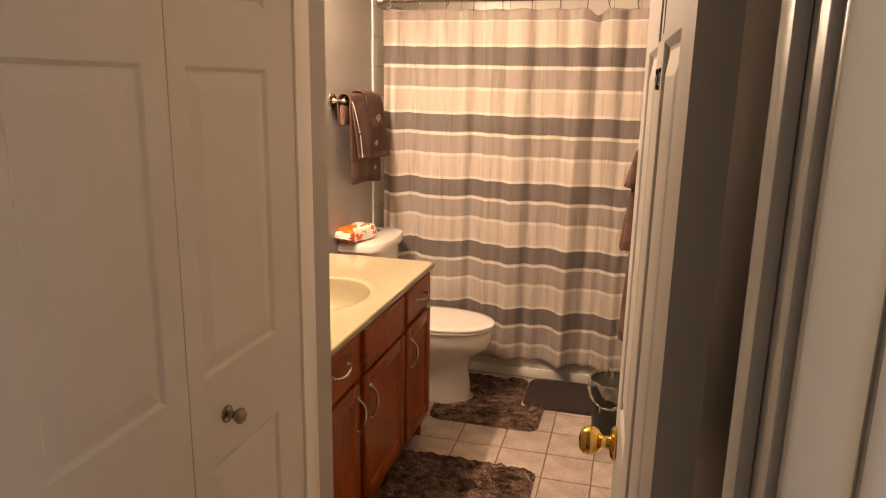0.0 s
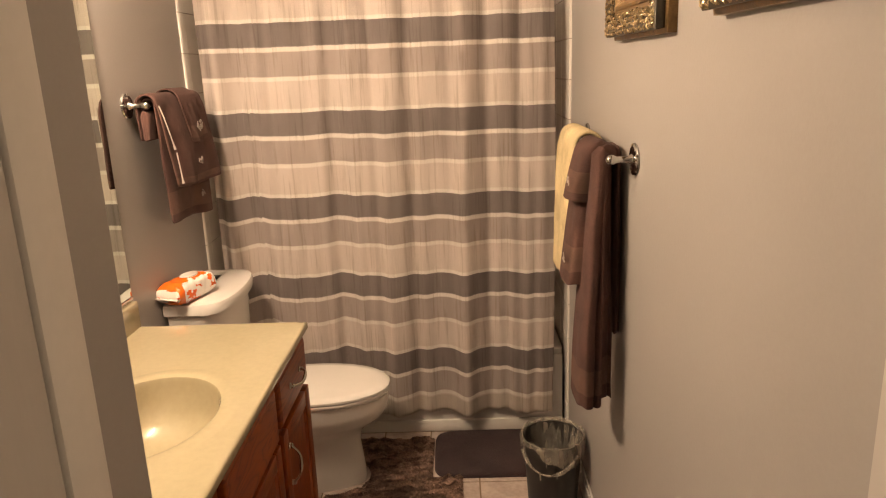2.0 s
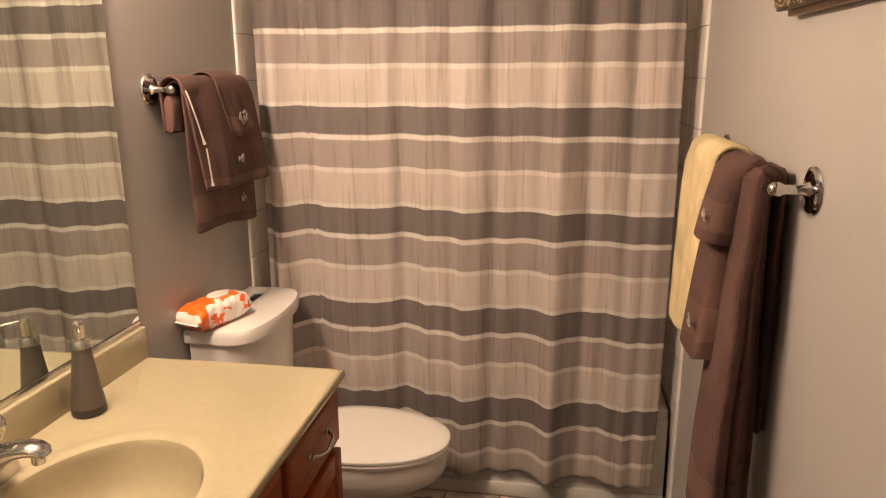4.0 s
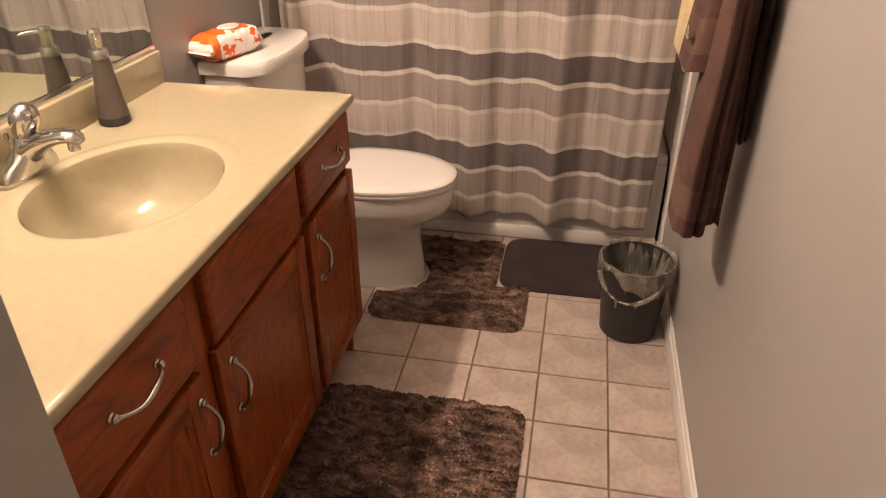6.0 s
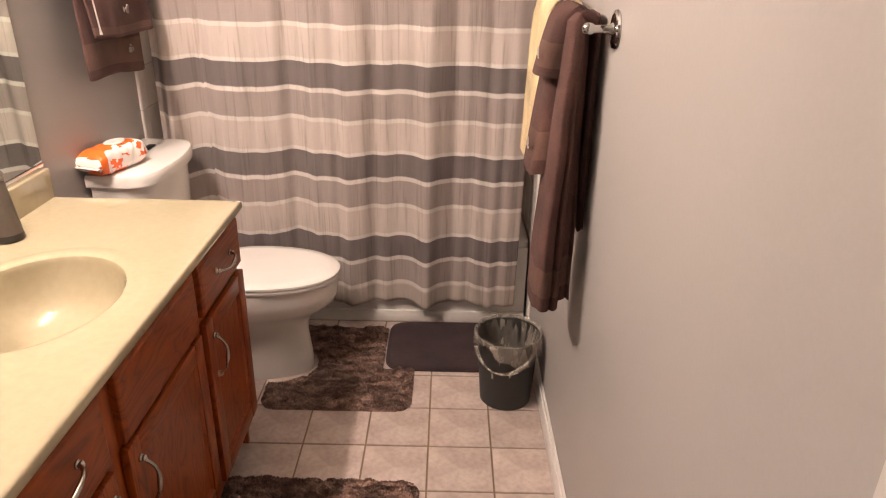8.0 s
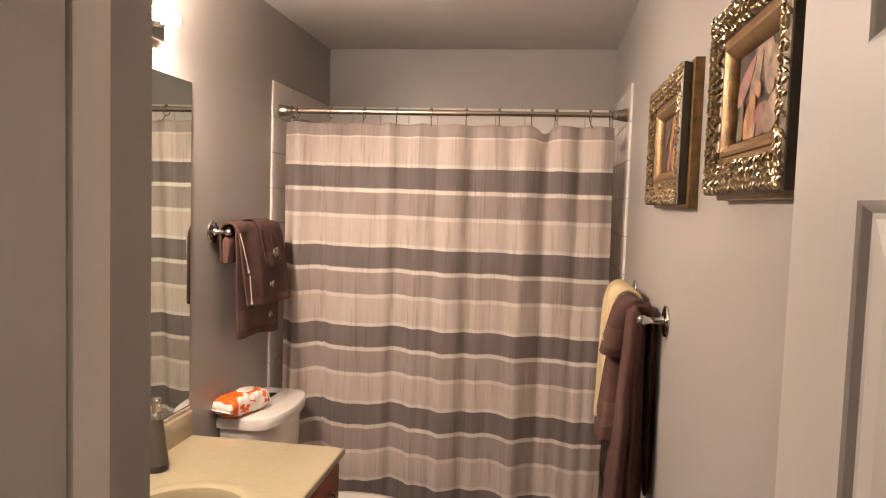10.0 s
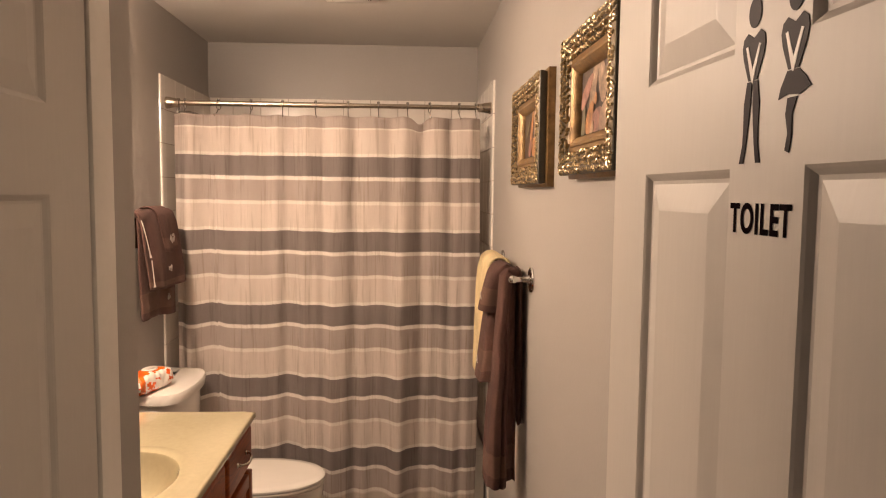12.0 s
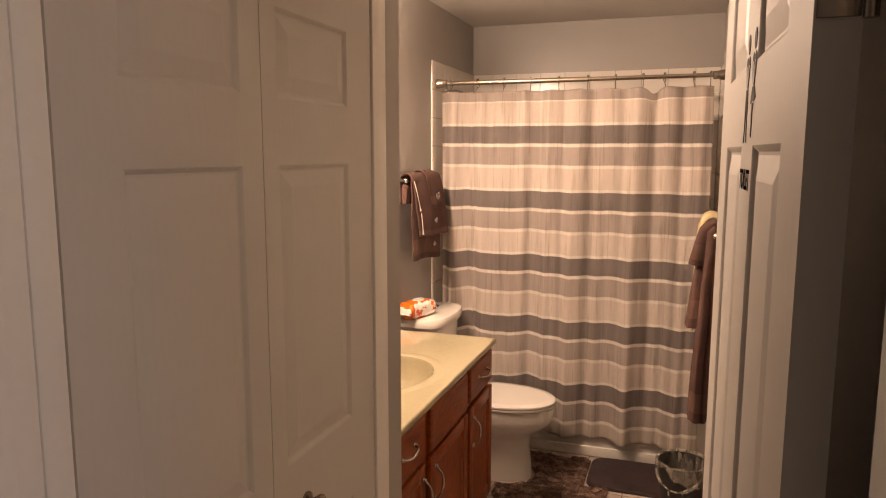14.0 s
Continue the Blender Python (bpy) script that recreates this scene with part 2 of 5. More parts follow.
def curtain_cloth():
    """Woven stripes by height, with slubs and upright streaks."""
    m, nt, p = nodes("striped woven curtain cloth")
    at = nt.nodes.new("ShaderNodeAttribute")
    at.attribute_name = "drop"                       # metres of cloth below the top hem
    white, light, mid, dark = (0.84, 0.79, 0.73), (0.705, 0.624, 0.566), (0.468, 0.400, 0.364), (0.250, 0.212, 0.199)
    first, period = 0.186, 0.346
    sub = nt.nodes.new("ShaderNodeMath")
    sub.operation = "SUBTRACT"
    ragged = noise_of(nt, 30, (6, 1, 1), 2)
    jit = nt.nodes.new("ShaderNodeMath")
    jit.operation = "MULTIPLY_ADD"
    nt.links.new(ragged.outputs[0], jit.inputs[0])
    jit.inputs[1].default_value = 0.004
    nt.links.new(at.outputs["Fac"], jit.inputs[2])
    nt.links.new(jit.outputs[0], sub.inputs[0])
    sub.inputs[1].default_value = first + 0.002
    div = nt.nodes.new("ShaderNodeMath")
    div.operation = "DIVIDE"
    nt.links.new(sub.outputs[0], div.inputs[0])
    div.inputs[1].default_value = period
    fr = nt.nodes.new("ShaderNodeMath")
    fr.operation = "FRACT"
    nt.links.new(div.outputs[0], fr.inputs[0])
    k = 1 / period
    stops, last = [(0.0, dark)], dark
    for edge, tone in ((0.092, white), (0.110, mid), (0.205, white), (0.222, light), (0.331, white)):
        stops += [((edge - 0.0018) * k, last), ((edge + 0.0018) * k, tone)]
        last = tone
    body = ramp_of(nt, fr.outputs[0], stops)
    top = ramp_of(nt, at.outputs["Fac"], [(0, (0, 0, 0)), (0.052, (1, 1, 1))], True)
    c = mixed(nt, mid, body.outputs[0], top.outputs[0], "MIX")
    gt = nt.nodes.new("ShaderNodeMath")
    gt.operation = "GREATER_THAN"
    nt.links.new(jit.outputs[0], gt.inputs[0])
    gt.inputs[1].default_value = 1.800
    c = mixed(nt, c, (0.60, 0.53, 0.46), gt.outputs[0], "MIX")
    streak = noise_of(nt, 1.0, (110, 10, 4.5), 5)
    thread = noise_of(nt, 1.0, (900, 60, 900), 2)
    c = mixed(nt, c, ramp_of(nt, streak.outputs[0], [(0.31, (0.80, 0.78, 0.75)), (0.46, (1, 1, 1)), (0.62, (1, 1, 1)), (0.74, (1.14, 1.14, 1.14))]).outputs[0], 1.0)
    c = mixed(nt, c, ramp_of(nt, thread.outputs[0], [(0.3, (0.86,) * 3), (0.6, (1.05,) * 3)]).outputs[0], 1.0)
    nt.links.new(c, p.inputs["Base Color"])
    p.inputs["Roughness"].default_value = 0.8
    p.inputs["Sheen Weight"].default_value = 0.1
    bumped(nt, p, streak.outputs[0], 0.2, 0.002)
    tr = nt.nodes.new("ShaderNodeBsdfTranslucent")
    nt.links.new(c, tr.inputs["Color"])
    mx = add(nt, "ShaderNodeMixShader", Fac=0.40)
    nt.links.new(p.outputs[0], mx.inputs[1])
    nt.links.new(tr.outputs[0], mx.inputs[2])
    nt.links.new(mx.outputs[0], nt.nodes["Material Output"].inputs["Surface"])
    return m


CLOTH = curtain_cloth()


def film(name, colour, alpha, rough):
    m, nt, p = nodes(name)
    a = noise_of(nt, 40, (1, 1, 0.4), 3)
    r = ramp_of(nt, a.outputs[0], [(0.35, (alpha * 0.55,) * 3), (0.65, (min(1, alpha * 1.5),) * 3)])
    nt.links.new(r.outputs[0], p.inputs["Alpha"])
    p.inputs["Base Color"].default_value = (*colour, 1)
    p.inputs["Roughness"].default_value = rough
    bumped(nt, p, a.outputs[0], 0.5, 0.01)
    return m


BAG = film("smoky translucent bin liner", (0.42, 0.375, 0.31), 0.40, 0.14)

MIRROR, mnt, mp_ = nodes("silvered mirror")
mp_.inputs["Base Color"].default_value = (0.74, 0.80, 0.74, 1)
mp_.inputs["Metallic"].default_value, mp_.inputs["Roughness"].default_value = 1.0, 0.012

GLOW, gnt, gp = nodes("lit bulb glass")
gp.inputs["Base Color"].default_value = (0.9, 0.85, 0.75, 1)
gp.inputs["Emission Color"].default_value = (1.0, 0.735, 0.55, 1)
gp.inputs["Emission Strength"].default_value = BULB


# ---- building helpers ----
def mesh_of(bm, smooth=True):
    me = bpy.data.meshes.new("mesh")
    bmesh.ops.recalc_face_normals(bm, faces=bm.faces)
    bm.to_mesh(me)
    bm.free()
    if smooth:
        me.polygons.foreach_set("use_smooth", [True] * len(me.polygons))
        me.set_sharp_from_angle(angle=radians(38))
    return me


def part(name, bm, material, parent=None, label="", smooth=True):
    me = bm if isinstance(bm, bpy.types.Mesh) else mesh_of(bm, smooth)
    if not me.materials:
        me.materials.append(material)
    ob = new(name, me)
    ob.parent = parent
    if label:
        ob["label"] = label
    return ob


def thing(name, label, category, group="", at=(0, 0, 0), kind=""):
    ob = new(name)
    ob.empty_display_size = 0.05
    ob.location = at
    return tagged(ob, label, category, group, kind)


def box(x0, x1, y0, y1, z0, z1, bevel=0.0, seg=2, bm=None):
    bm = bm or bmesh.new()
    m = Matrix.Translation(((x0 + x1) / 2, (y0 + y1) / 2, (z0 + z1) / 2)) @ Matrix.Diagonal((x1 - x0, y1 - y0, z1 - z0, 1))
    v = bmesh.ops.create_cube(bm, size=1, matrix=m)["verts"]
    if bevel:
        bmesh.ops.bevel(bm, geom=list({e for p in v for e in p.link_edges}), offset=bevel, segments=seg, affect="EDGES", profile=0.5)
    return bm


def lathe(rows, n=32, m=Matrix(), bm=None, cap=True):
    """A turned form: rows of (radius, height) about z."""
    bm = bm or bmesh.new()
    rings = [[bm.verts.new(m @ Vector((r * math.cos(a), r * math.sin(a), z))) for a in [2 * math.pi * k / n for k in range(n)]] for r, z in rows]
    for a, b in zip(rings, rings[1:]):
        for k in range(n):
            bm.faces.new((a[k], a[(k + 1) % n], b[(k + 1) % n], b[k]))
    if cap:
        bm.faces.new(rings[0][::-1])
        bm.faces.new(rings[-1])
    return bm


def loft(rings, bm=None, cap=(True, True)):
    bm = bm or bmesh.new()
    vs = [[bm.verts.new(p) for p in r] for r in rings]
    n = len(vs[0])
    for a, b in zip(vs, vs[1:]):
        for k in range(n):
            bm.faces.new((a[k], a[(k + 1) % n], b[(k + 1) % n], b[k]))
    if cap[0]:
        bm.faces.new(vs[0][::-1])
    if cap[1]:
        bm.faces.new(vs[-1])
    return bm


def tube(points, radii, n=12, bm=None):
    """A round bar along points, with a radius at each."""
    pts = [Vector(p) for p in points]
    rings, up = [], Vector((0.31, 0.17, 0.93))
    for k, p in enumerate(pts):
        d = (pts[min(k + 1, len(pts) - 1)] - pts[max(k - 1, 0)]).normalized()
        s = d.cross(up).normalized()
        u = s.cross(d)
        r = radii[k] if isinstance(radii, (list, tuple)) else radii
        rings.append([p + r * (math.cos(2 * math.pi * j / n) * s + math.sin(2 * math.pi * j / n) * u) for j in range(n)])
    return loft(rings, bm)


def oval(cx, cy, ax, ay, z, n=40, power=2.0, phase=0.0):
    out = []
    for k in range(n):
        a = 2 * math.pi * k / n + phase
        c, s = math.cos(a), math.sin(a)
        out.append(Vector((cx + ax * math.copysign(abs(c) ** (2 / power), c), cy + ay * math.copysign(abs(s) ** (2 / power), s), z)))
    return out


def structure(name, bm, material, label, category="wall"):
    return tagged(part(name, bm, material, smooth=False), label, category, kind="structure")


# ---- the setting ----
floor = structure("floor", box(XL - 0.1, XR + 0.1, YE1, YB + 0.1, -0.08, -0.003), GROUT, "floor of mottled beige square tiles with tan grout", "floor")
structure("hall_floor", box(-2.2, 1.7, -2.4, YE1 - 0.002, -0.08, -0.004), CARPET, "brown carpeted floor of the hall", "floor")
wall_left = structure("wall_left", box(XL - 0.1, XL, YC - 0.001, YB + 0.1, -0.08, ZC), PAINT, "grey painted bathroom wall behind mirror and toilet")
wall_right = structure("wall_right", box(XR, XR + 0.1, YE1, YB + 0.1, -0.08, ZC), PAINT, "plain grey painted wall with pictures and towel bar")
wall_back = structure("wall_back", box(XL, XR, YB, YB + 0.1, -0.08, ZC), PAINT, "grey painted wall above the tiled tub")
structure("ceiling", box(XL - 0.1, XR + 0.1, YE1, YB + 0.1, ZC, ZC + 0.1), CEIL, "off-white painted ceiling", "ceiling")
structure("hall_ceiling", box(-2.2, 1.7, -2.4, YE1 - 0.002, ZC, ZC + 0.1), CEIL, "off-white hall ceiling", "ceiling")

# closet: end wall, and the front wall round its folding door
BF0, BF1, BFH = 0.670, 1.560, 2.025
structure("wall_closet_end", box(XL, XC, YC - 0.11, YC, -0.08, ZC, 0.004), PAINT, "grey painted end wall of the closet")
bm = box(XC - 0.10, XC - 0.001, BF1 + 0.02, YC - 0.112, -0.08, ZC)
box(XC - 0.10, XC - 0.001, YE1 + 0.001, BF0 - 0.02, -0.08, ZC, bm=bm)
box(XC - 0.10, XC - 0.001, BF0 - 0.02, BF1 + 0.02, BFH + 0.02, ZC, bm=bm)
structure("wall_closet_front", bm, PAINT, "grey painted wall round the closet door")
structure("wall_closet_back", box(XL - 0.1, XL, YE1, YC - 0.002, -0.08, ZC), PAINT, "plain back wall of the closet")

# entry wall with the doorway
JL, JR, JH = -0.70, 0.139, 2.05
bm = box(-2.2, JL - 0.018, YE0, YE1 - 0.001, -0.08, ZC)
box(JR + 0.018, 1.7, YE0, YE1 - 0.001, -0.08, ZC, bm=bm)
box(JL - 0.018, JR + 0.018, YE0, YE1 - 0.001, JH + 0.018, ZC, bm=bm)
structure("wall_entry", bm, HALLP, "painted hall wall round the bathroom doorway")
structure("wall_hall_left", box(-2.3, -2.2, -2.4, YE0, -0.08, ZC), HALLP, "plain hall wall")
bm = box(1.7, 1.8, -2.4, -0.7, -0.08, ZC)
box(1.7, 1.8, 0.3, YE0, -0.08, ZC, bm=bm)
box(1.7, 1.8, -0.7, 0.3, -0.08, 0.9, bm=bm)
box(1.7, 1.8, -0.7, 0.3, 2.1, ZC, bm=bm)
structure("wall_hall_right", bm, HALLP, "plain hall wall with a window opening")
structure("wall_hall_back", box(-2.2, 1.7, -2.5, -2.4, -0.08, ZC), HALLP, "plain hall wall")
window_light = bpy.data.lights.new("window_daylight", "AREA")
window_light.shape, window_light.size, window_light.size_y = "RECTANGLE", 1.0, 1.2
window_light.energy, window_light.color = HALL, (0.56, 0.66, 1.0)
wl = new("window_daylight", window_light)
wl.matrix_world = look((1.72, -0.2, 1.5), (0.0, -0.1, 1.45))
# Unseen warm light without a fixture, added to brighten the closet door.
hall_light = bpy.data.lights.new("hall_ceiling_lamp", "POINT")
hall_light.energy, hall_light.shadow_soft_size, hall_light.color = 14.5, 0.12, (1.0, 0.76, 0.54)
new("hall_ceiling_lamp", hall_light).location = (0.80, -0.60, 2.30)


def frame_of(name, label, pieces):
    """Trim of several boards, each a part."""
    t = thing(name, label, "trim", kind="structure")
    for nm, b in pieces:
        part(nm, b, WHITE, t)
    return t


def casing(bm, x0, x1, y0, y1, z0, z1):
    return box(x0, x1, y0, y1, z0, z1, 0.004, 2, bm)


# doorway lining with stops, and its casings on both sides
frame_of("door_frame", "white painted wooden door frame of the bathroom", [
    ("jamb", box(JR, JR + 0.017, YE0, YE1, 0, JH, 0.002)), ("jamb", box(JL - 0.017, JL, YE0, YE1, 0, JH, 0.002)),
    ("head", box(JL - 0.017, JR + 0.017, YE0, YE1, JH + 0.001, JH + 0.017, 0.002)),
    ("stop", box(JR - 0.011, JR - 0.0005, YE0 + 0.035, YE1 - 0.042, 0, JH - 0.012, 0.002)),
    ("stop", box(JL + 0.0005, JL + 0.011, YE0 + 0.035, YE1 - 0.042, 0, JH - 0.012, 0.002)),
    ("casing", casing(casing(None, JR + 0.006, JR + 0.062, YE0 - 0.013, YE0 - 0.0005, 0, JH + 0.06), JR + 0.045, JR + 0.066, YE0 - 0.019, YE0 - 0.012, 0, JH + 0.06)),
    ("casing", casing(casing(None, JL - 0.062, JL - 0.006, YE0 - 0.013, YE0 - 0.0005, 0, JH + 0.06), JL - 0.066, JL - 0.045, YE0 - 0.019, YE0 - 0.012, 0, JH + 0.06)),
    ("head_casing", casing(None, JL - 0.062, JR + 0.062, YE0 - 0.0125, YE0 - 0.001, JH + 0.006, JH + 0.064)),
])
# trim round the closet door
frame_of("closet_trim", "white painted trim round the closet door", [
    ("casing", casing(None, XC - 0.0005, XC + 0.013, BF1 + 0.003, BF1 + 0.078, 0, BFH + 0.05)),
    ("casing", casing(None, XC - 0.0005, XC + 0.013, YE1 + 0.002, BF0 - 0.006, 0, BFH + 0.05)),
    ("head_casing", casing(None, XC - 0.0005, XC + 0.0125, BF0 - 0.05, BF1 + 0.05, BFH + 0.006, BFH + 0.055)),
    ("jamb", box(XC - 0.10, XC, BF1 + 0.0005, BF1 + 0.019, 0, BFH, 0.002)),
    ("jamb", box(XC - 0.10, XC, BF0 - 0.019, BF0 - 0.0005, 0, BFH, 0.002)),
])
# baseboard along the grey wall
bm = box(XR - 0.013, XR - 0.0005, YE1 + 0.02, YT - 0.002, 0, 0.078, 0.002)
box(XR - 0.009, XR - 0.0005, YE1 + 0.02, YT - 0.002, 0.076, 0.092, 0.003, bm=bm)
tagged(part("baseboard", bm, WHITE), "white painted baseboard along the grey wall", "baseboard", kind="structure")


# ---- panelled doors ----
def panel_mesh(w, h):
    """A raised panel, in the yz plane, facing +x, its edge at x = 0."""
    rings = []
    for inset, depth in ((0, 0), (0.003, -0.002), (0.008, -0.0065), (0.012, -0.0070), (0.039, -0.0015), (0.042, -0.001)):
        rings.append([Vector((depth, y, z)) for y, z in ((inset, inset), (w - inset, inset), (w - inset, h - inset), (inset, h - inset))])
    bm = loft(rings, cap=(False, True))
    return mesh_of(bm, smooth=False)


def leaf_mesh(w, h, t, panels):
    """A slab in the yz plane, front at x = 0, with openings at the panels (y0, y1, z0, z1)."""
    ys = sorted({0, w, *[p[0] for p in panels], *[p[1] for p in panels]})
    zs = sorted({0, h, *[p[2] for p in panels], *[p[3] for p in panels]})
    bm = bmesh.new()
    grid = {(y, z): bm.verts.new((0, y, z)) for y in ys for z in zs}
    for ya, yb in zip(ys, ys[1:]):
        for za, zb in zip(zs, zs[1:]):
            if any(p[0] <= ya and yb <= p[1] and p[2] <= za and zb <= p[3] for p in panels):
                continue
            bm.faces.new((grid[ya, za], grid[yb, za], grid[yb, zb], grid[ya, zb]))
    e = 0.002
    back = box(-t, -e, 0, w, 0, h)
    me = bpy.data.meshes.new("tmp")
    back.faces.ensure_lookup_table()
    bmesh.ops.delete(back, geom=[f for f in back.faces if f.normal.x > 0.9], context="FACES")
    back.to_mesh(me)
    back.free()
    bm.from_mesh(me)
    rim = [bm.verts.new(p) for p in ((-e, 0, 0), (-e, w, 0), (-e, w, h), (-e, 0, h))]
    front = [grid[0, 0], grid[w, 0], grid[w, h], grid[0, h]]
    edges = [[grid[y, 0] for y in ys], [grid[w, z] for z in zs], [grid[y, h] for y in reversed(ys)], [grid[0, z] for z in reversed(zs)]]
    for k, row in enumerate(edges):
        bm.faces.new([rim[k]] + row + [rim[(k + 1) % 4]])
    bmesh.ops.remove_doubles(bm, verts=bm.verts, dist=1e-5)
    return mesh_of(bm, smooth=False)


def panelled(parent, w, h, t, panels, m, name="leaf"):
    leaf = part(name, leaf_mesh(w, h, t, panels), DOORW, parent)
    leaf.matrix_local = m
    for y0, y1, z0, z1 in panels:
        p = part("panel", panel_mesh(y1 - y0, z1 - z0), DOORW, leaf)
        p.location = (0, y0, z0)
    return leaf


# the bathroom door, swung open along the grey wall
door = thing("door_1", "white six-panel door standing open against the wall", "door", kind="structure", at=(0.0, 0.0, 0.0))
DW, DH = 0.745, 2.03
# the door's own y runs from hinge to latch; its front faces the room
dm = Matrix.Translation((0.084, 0.667, 0.012)) @ Matrix.Rotation(radians(2.2), 4, "Z") @ Matrix.Diagonal((-1, 1, 1, 1))
rows_z = ((0.20, 0.83), (1.03, 1.66), (1.763, 1.925))
cols_y = ((0.112, 0.318), (0.432, 0.636))
leaf = panelled(door, DW, DH, 0.035, [(a, b, c, d) for a, b in cols_y for c, d in rows_z], dm)


def on_door(name, bm, mat_, label="", shift=(0, 0, 0)):
    ob = part(name, bm, mat_, door, label)
    ob.matrix_local = dm @ Matrix.Translation(shift)
    return ob


turn_x = Matrix.Rotation(radians(90), 4, "Y")
on_door("door_knob", lathe([(0.030, 0), (0.033, 0.002), (0.033, 0.005), (0.027, 0.010), (0.013, 0.013), (0.0115, 0.022), (0.013, 0.028), (0.022, 0.034),
                            (0.0275, 0.044), (0.0280, 0.052), (0.0245, 0.062), (0.016, 0.068), (0.005, 0.070)], 36,
                           Matrix.Translation((0, 0.672, 0.945)) @ turn_x), BRASS, "polished brass door knob")
on_door("latch_plate", box(-0.030, -0.006, DW - 0.001, DW + 0.0015, 0.915, 0.972, 0.001), BRASS, "brass latch plate")
for hz in (0.22, 1.02, 1.80):
    bm = box(-0.033, -0.002, -0.003, 0.001, hz - 0.045, hz + 0.045, 0.0006)
    lathe([(0.0058, hz - 0.047), (0.0058, hz + 0.047)], 12, Matrix.Translation((-0.039, -0.006, 0)), bm)
    on_door("hinge", bm, BRONZE, "dark metal butt hinge")


def slab(outline, x0, x1, bm=None):
    return loft([[Vector((x0, y, z)) for y, z in outline], [Vector((x1, y, z)) for y, z in outline]], bm)


def dot(cy, cz, ry, rz, n=20):
    return [(cy + ry * math.cos(2 * math.pi * k / n), cz + rz * math.sin(2 * math.pi * k / n)) for k in range(n)]


# lettering and the two plain emblem shapes above it
text = bpy.data.curves.new("lettering", "FONT")
text.body, text.size, text.extrude, text.align_x = "TOILET", 0.036, 0.00015, "CENTER"
text.offset = 0.0010
text.space_character = 1.12
tmp = bpy.data.objects.new("tmp", text)
scene.collection.objects.link(tmp)
letters = bpy.data.meshes.new_from_object(tmp.evaluated_get(bpy.context.evaluated_depsgraph_get()))
bpy.data.objects.remove(tmp)
letters.materials.clear()
fat = Matrix.Translation((0.0006, 0.379, 1.604)) @ Matrix(((0, 0, 1, 0), (-0.74, 0, 0, 0), (0, 1.0, 0, 0), (0, 0, 0, 1)))
letters.transform(fat)
on_door("sign_lettering", letters, INKM, "dark lettering sticker")
for cy, kind in ((0.398, 0), (0.338, 1)):
    bm = slab(dot(cy, 1.792, 0.010, 0.013), 0.0002, 0.0009)
    slab([(cy - 0.0185, 1.764), (cy - 0.0165, 1.772), (cy - 0.010, 1.776), (cy, 1.7705), (cy + 0.010, 1.776), (cy + 0.0165, 1.772), (cy + 0.0185, 1.764), (cy + 0.016, 1.754), (cy + 0.007, 1.735), (cy - 0.007, 1.735), (cy - 0.016, 1.754)], 0.0002, 0.0009, bm)
    if kind == 0:
        for s in (-1, 1):
            leg = [(cy + s * u, z) for u, z in ((0.0012, 1.734), (0.0085, 1.734), (0.0125, 1.715), (0.0120, 1.695), (0.0125, 1.680), (0.0170, 1.664), (0.0100, 1.664), (0.0065, 1.680), (0.0035, 1.700), (0.0018, 1.715))]
            slab(leg if s < 0 else leg[::-1], 0.0002, 0.0009, bm)
    else:
        slab([(cy - 0.008, 1.734), (cy + 0.008, 1.734), (cy + 0.016, 1.722), (cy + 0.019, 1.713), (cy + 0.006, 1.716), (cy - 0.010, 1.714), (cy - 0.024, 1.719), (cy - 0.017, 1.727)][::-1], 0.0002, 0.0009, bm)
        slab([(cy - 0.007, 1.713), (cy + 0.006, 1.713), (cy + 0.008, 1.700), (cy + 0.004, 1.685), (cy + 0.007, 1.672), (cy + 0.001, 1.670), (cy - 0.002, 1.685), (cy - 0.001, 1.700)][::-1], 0.0002, 0.0009, bm)
    on_door("sign_emblem", bm, INK, "dark emblem sticker with a painted pale gleam")
    # Pale V painted on the emblem where its glossy vinyl reflects light.
    vee = slab([(cy - 0.012, 1.764), (cy - 0.009, 1.765), (cy, 1.744), (cy + 0.009, 1.765), (cy + 0.012, 1.764), (cy + 0.001, 1.733), (cy - 0.001, 1.733)], 0.0009, 0.0013)
    on_door("sign_mark", vee, INKL)

# the folding closet door
bifold = thing("door_2", "white folding closet door with raised panels", "door", kind="structure")
LW = 0.4335
zr = ((0.245, 0.860), (1.051, 1.630), (1.750, 1.910))
for y0, lw_, cols in ((BF0 + 0.001, LW, (0.107, 0.373)), (BF0 + 0.437, LW + 0.017, (0.050, 0.330))):
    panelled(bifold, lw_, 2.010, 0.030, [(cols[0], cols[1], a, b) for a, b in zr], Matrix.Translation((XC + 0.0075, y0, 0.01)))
part("closet_knob", lathe([(0.017, 0), (0.018, 0.002), (0.017, 0.006), (0.008, 0.009), (0.007, 0.018), (0.012, 0.023), (0.0165, 0.030), (0.0165, 0.035), (0.011, 0.041), (0.003, 0.043)], 28,
                          Matrix.Translation((XC + 0.0075, 1.222, 0.962)) @ turn_x), BRONZE, bifold, "dark nickel round knob")


